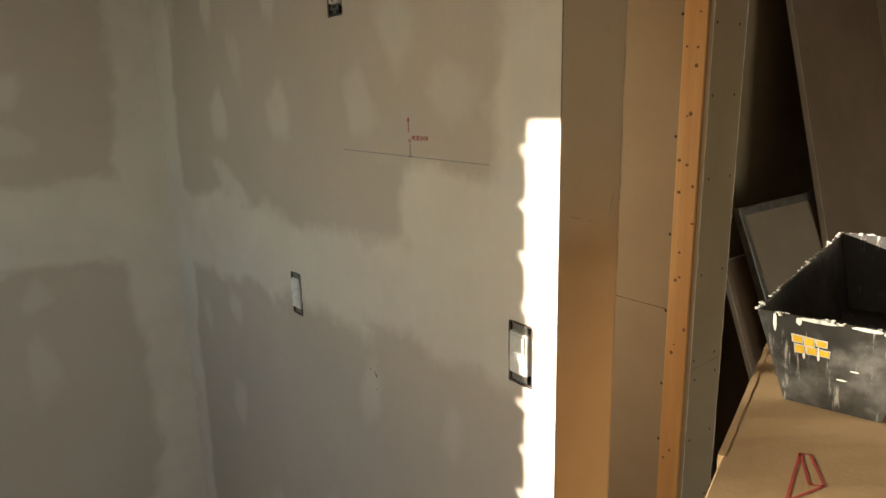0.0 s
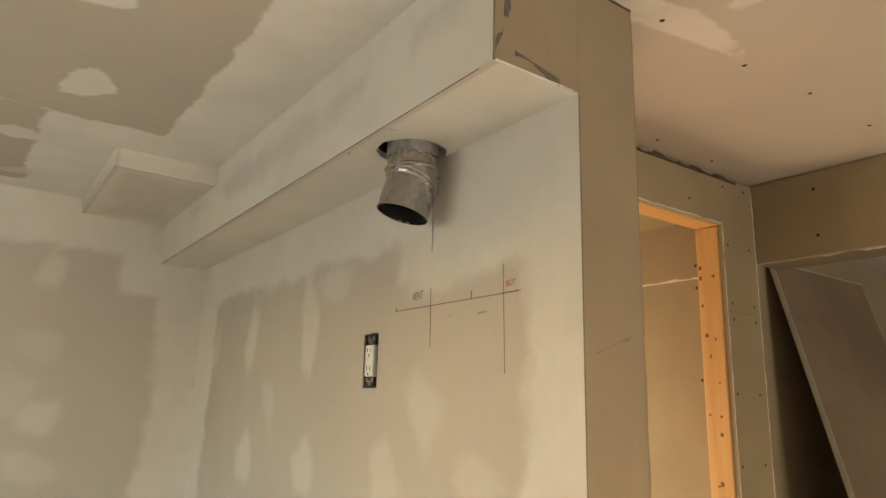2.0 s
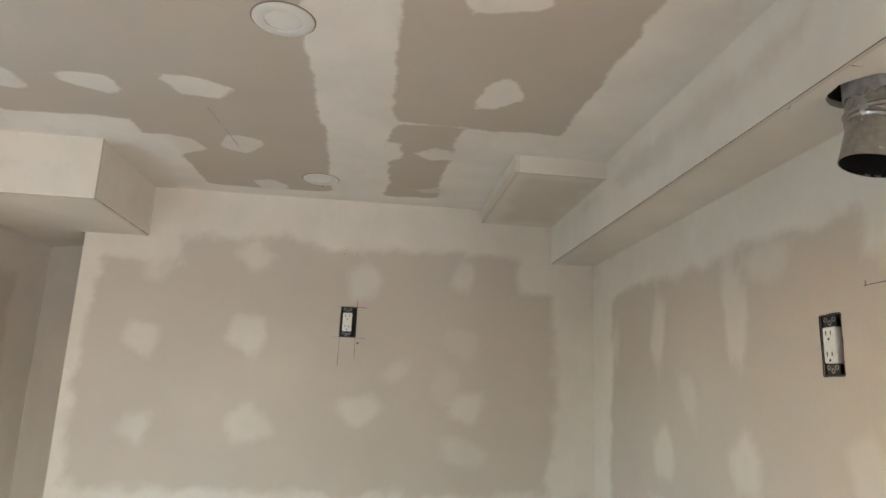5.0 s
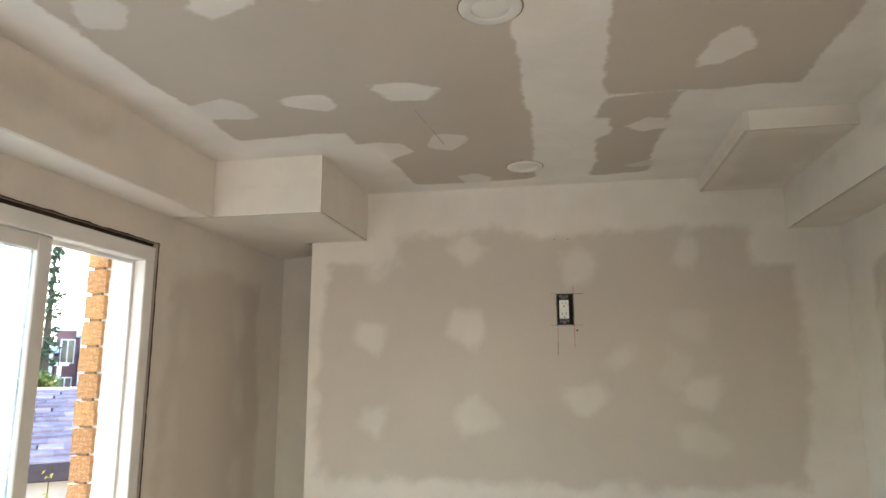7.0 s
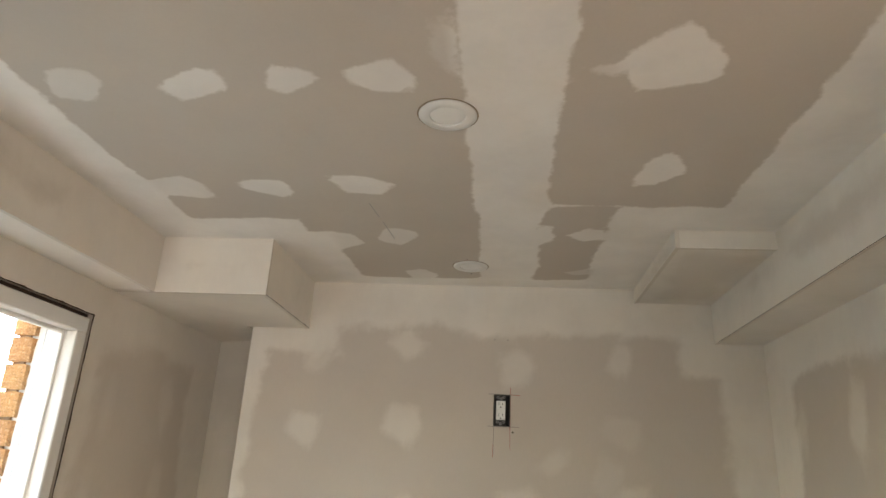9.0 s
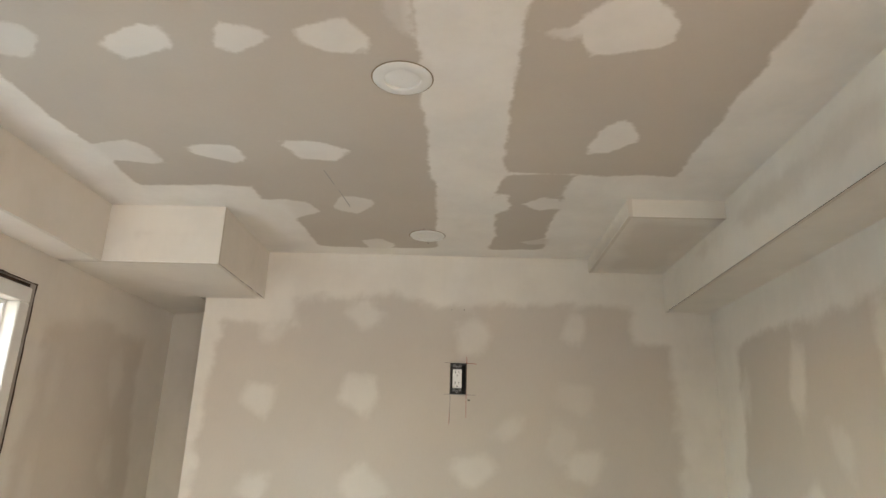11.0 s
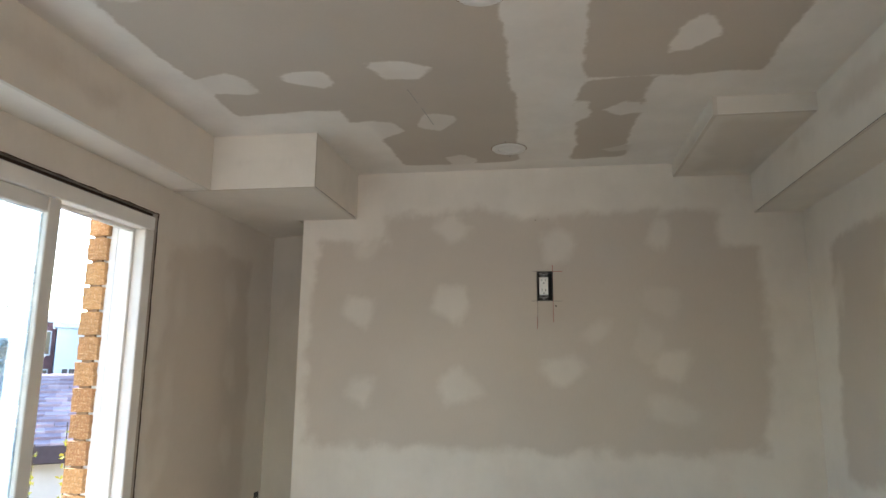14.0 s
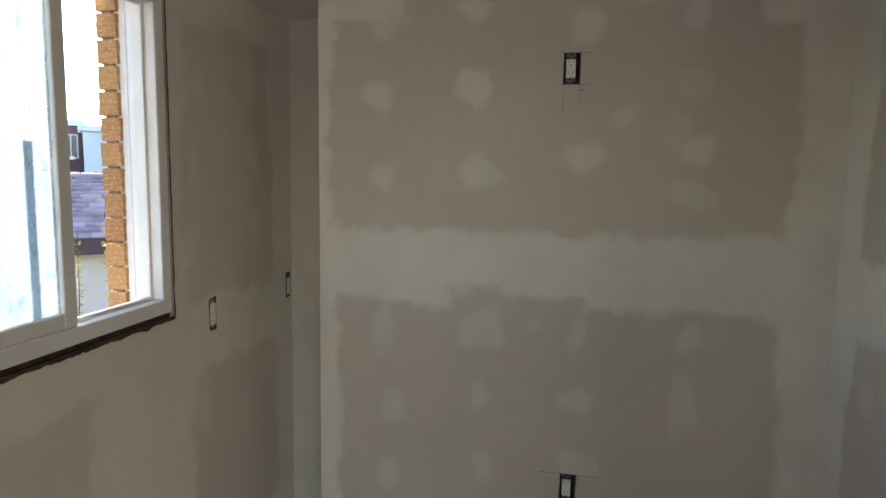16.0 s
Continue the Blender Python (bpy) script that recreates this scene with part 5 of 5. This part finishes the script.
def house(name, x, y, w, d, h, material, label, windows, balconies=(), cap=WHITE_WALL):
    ob = out_thing(name, (x, y, -3.2), label, "building", "far buildings")
    part("wall", boxes(((0, 0, 0), (w, d, h))), material, ob)
    part("parapet", boxes(((-0.25, -0.25, h), (w + 0.25, d + 0.25, h + 0.35)), bevel=0.05), cap, ob)
    for wx, wz, ww, wh in windows:
        win = part("window", boxes(((wx, -0.06, wz), (wx + ww, 0.02, wz + wh)), bevel=0.02), WHITE_TRIM, ob)
        for k in range(2):
            part("pane", boxes(((wx + 0.08 + k * (ww - 0.08) / 2, -0.09, wz + 0.08), (wx + k * (ww - 0.08) / 2 + (ww - 0.08) / 2, -0.05, wz + wh - 0.08))), DARK_GLASS, win)
    for bx, bz, bw in balconies:
        bal = part("balcony", boxes(((bx, -1.4, bz), (bx + bw, 0, bz + 0.25)), ((bx, -1.4, bz + 2.7), (bx + bw, 0, bz + 2.95)), ((bx, -1.4, bz + 0.25), (bx + 0.3, -1.1, bz + 2.7)), ((bx + bw - 0.3, -1.4, bz + 0.25), (bx + bw, -1.1, bz + 2.7)), bevel=0.02), cap, ob)
        # dark sheet standing in for the shade inside the balcony
        part("shade_wall", boxes(((bx + 0.4, -0.05, bz + 0.25), (bx + bw - 0.4, 0.01, bz + 2.5))), DARK_GLASS, bal)
        for k in range(int(bw / 0.16)):
            part("rail_bar", boxes(((bx + 0.3 + k * 0.15, -1.32, bz + 0.25), (bx + 0.34 + k * 0.15, -1.28, bz + 1.2))), RAIL, bal)
        part("handrail", boxes(((bx + 0.3, -1.34, bz + 1.2), (bx + bw - 0.3, -1.26, bz + 1.27))), RAIL, bal)
    return ob


house("apartment_building", 0.55, 45, 14, 10, 6.9, WHITE_WALL, "white apartment building with railed balconies", [(0.35, 3.1, 0.8, 1.5), (5.4, 4.6, 1.4, 1.4), (8.5, 4.6, 1.4, 1.4)], [(1.35, 3.9, 2.6), (6.9, 3.9, 2.6)])
house("row_house", -0.75, 47, 1.25, 9, 7.3, PURPLE_BRICK, "narrow dark red brick house with white trim", [(0.25, 5.3, 0.8, 1.5), (0.25, 3.2, 0.8, 1.3)])
house("row_house", -9.0, 44, 8.2, 9, 5.9, WHITE_WALL, "white house with a railed balcony under trees", [(6.9, 3.4, 0.9, 1.3), (1.4, 4.2, 1.2, 1.3), (3.4, 4.2, 1.2, 1.3)], [(5.6, 3.2, 2.4)])
post = out_thing("lamp_post", (-0.30, 33, -3.2), "slim white street lamp post", "lamp post")
part("pole", add_lathe(bmesh.new(), [(0.11, 0), (0.08, 5.1)], 12, None, True), WHITE_TRIM, post)
part("lamp_head", boxes(((-0.35, -0.12, 5.1), (0.35, 0.12, 5.25)), bevel=0.03), WHITE_TRIM, post)


def leaf_material(name, a, b):
    m = Nodes(name, 0.7)
    rnd = m.tree.nodes.new("ShaderNodeNewGeometry").outputs["Random Per Island"]
    m.colour(m.mix(rnd, a, b))
    return m.mat


NEEDLE = leaf_material("conifer needles", (0.035, 0.060, 0.030), (0.070, 0.100, 0.045))
LEAF = leaf_material("fresh leaves", (0.10, 0.14, 0.03), (0.17, 0.20, 0.04))
BARK = plain("bark", (0.09, 0.065, 0.045), 0.9, 0, 0.3, 9, 0.5)


def tufts(rng, spots, size, per):
    verts, faces = [], []
    for p in spots:
        for _ in range(per):
            c = Vector(p) + Vector([rng.gauss(0, size * 0.8) for _ in range(3)])
            a, b = Vector([rng.gauss(0, 1) for _ in range(3)]).normalized(), Vector([rng.gauss(0, 1) for _ in range(3)]).normalized()
            n = len(verts)
            verts += [tuple(c - a * size), tuple(c + b * size * 0.5), tuple(c + a * size), tuple(c - b * size * 0.5)]
            faces.append((n, n + 1, n + 2, n + 3))
    return verts, faces


def crown(name, rng, spots, size, per, material, parent, label):
    verts, faces = tufts(rng, spots, size, per)
    me = bpy.data.meshes.new(name)
    me.from_pydata(verts, [], faces)
    me.materials.append(material)
    ob = tagged(new(name, me), label)
    ob.parent = parent
    return ob


def conifer(x, y, h, spread, seed, label):
    rng = random.Random(seed)
    ob = out_thing("conifer_tree", (x, y, -3.2), label, "tree", "trees")
    part("trunk", add_lathe(bmesh.new(), [(0.24, 0), (0.17, h * 0.5), (0.03, h)], 10, None, True), BARK, ob)
    limbs, spots = bmesh.new(), []
    z = h * 0.22
    while z < h * 0.99:
        reach = spread * (1 - (z / h) ** 1.4) * rng.uniform(0.7, 1.1) + 0.15
        for k in range(5):
            a = rng.uniform(0, 6.28)
            far = reach * rng.uniform(0.55, 1.1)
            tip = Vector((far * math.cos(a), far * math.sin(a), z - far * 0.16 + rng.uniform(-0.1, 0.2)))
            add_rod(limbs, (0, 0, z), tip, 0.018, 5)
            for j in range(3, 8):
                spots.append(Vector((0, 0, z)).lerp(tip, j / 7) + Vector((0, 0, -0.05)))
        z += rng.uniform(0.32, 0.52)
    part("limbs", limbs, BARK, ob)
    crown("crown", rng, spots, 0.12, 3, NEEDLE, ob, "drooping dark green needles with gaps")
    return ob


conifer(-0.80, 30, 9.8, 1.0, 3, "tall thin dark green conifer")
conifer(-7.5, 34, 10.5, 2.6, 8, "broad dark green conifer")
conifer(-12.5, 31, 9.0, 2.4, 12, "broad dark green conifer")


def leafy_tree(x, y, h, r, seed, label):
    rng = random.Random(seed)
    ob = out_thing("leafy_tree", (x, y, -3.2), label, "tree", "trees")
    part("trunk", add_lathe(bmesh.new(), [(0.18, 0), (0.12, h * 0.45), (0.05, h * 0.8)], 10, None, True), BARK, ob)
    limbs, spots = bmesh.new(), []
    for k in range(34):
        d = Vector([rng.gauss(0, 1) for _ in range(3)]).normalized()
        start = Vector((0, 0, h * rng.uniform(0.35, 0.7)))
        tip = Vector((0, 0, h * 0.68)) + Vector((d.x * r, d.y * r, d.z * r * 0.8)) * rng.uniform(0.5, 1.05)
        add_rod(limbs, start, tip, 0.02, 5)
        spots += [start.lerp(tip, j / 6) + Vector([rng.gauss(0, 0.12) for _ in range(3)]) for j in (3, 4, 5, 6)]
    part("limbs", limbs, BARK, ob)
    crown("crown", rng, spots, 0.13, 16, LEAF, ob, "loose yellow-green spring leaves")
    return ob


leafy_tree(-0.85, 27, 6.0, 0.75, 5, "small tree with yellow-green spring leaves")
leafy_tree(-4.2, 20, 5.6, 1.7, 6, "rounded tree with yellow-green spring leaves")

# flowering shrub near the wall
shrub = out_thing("flowering_shrub", (0.20, 5.2, -3.2), "bare-stemmed shrub with small yellow flowers", "shrub")
rng = random.Random(4)
stems, spots = bmesh.new(), []
for k in range(13):
    p = Vector((rng.uniform(-0.42, 0.25), rng.uniform(-0.2, 0.2), 0))
    d = Vector((rng.uniform(-0.10, 0.12), rng.uniform(-0.08, 0.08), 1)).normalized()
    steps, reach = 9, rng.uniform(4.15, 4.7)
    for j in range(steps):
        q = p + d * reach / steps
        add_rod(stems, p, q, 0.010 - 0.0008 * j, 5)
        if j > 5:
            spots += [p.lerp(q, t / 7) for t in range(7)]
        d = (d + Vector((rng.gauss(0, 0.06), rng.gauss(0, 0.06), 0.02))).normalized()
        p = q
part("stem", stems, BARK, shrub)
crown("blossom", rng, spots, 0.020, 7, leaf_material("yellow flowers", (0.55, 0.47, 0.04), (0.42, 0.42, 0.05)), shrub, "small yellow flowers")
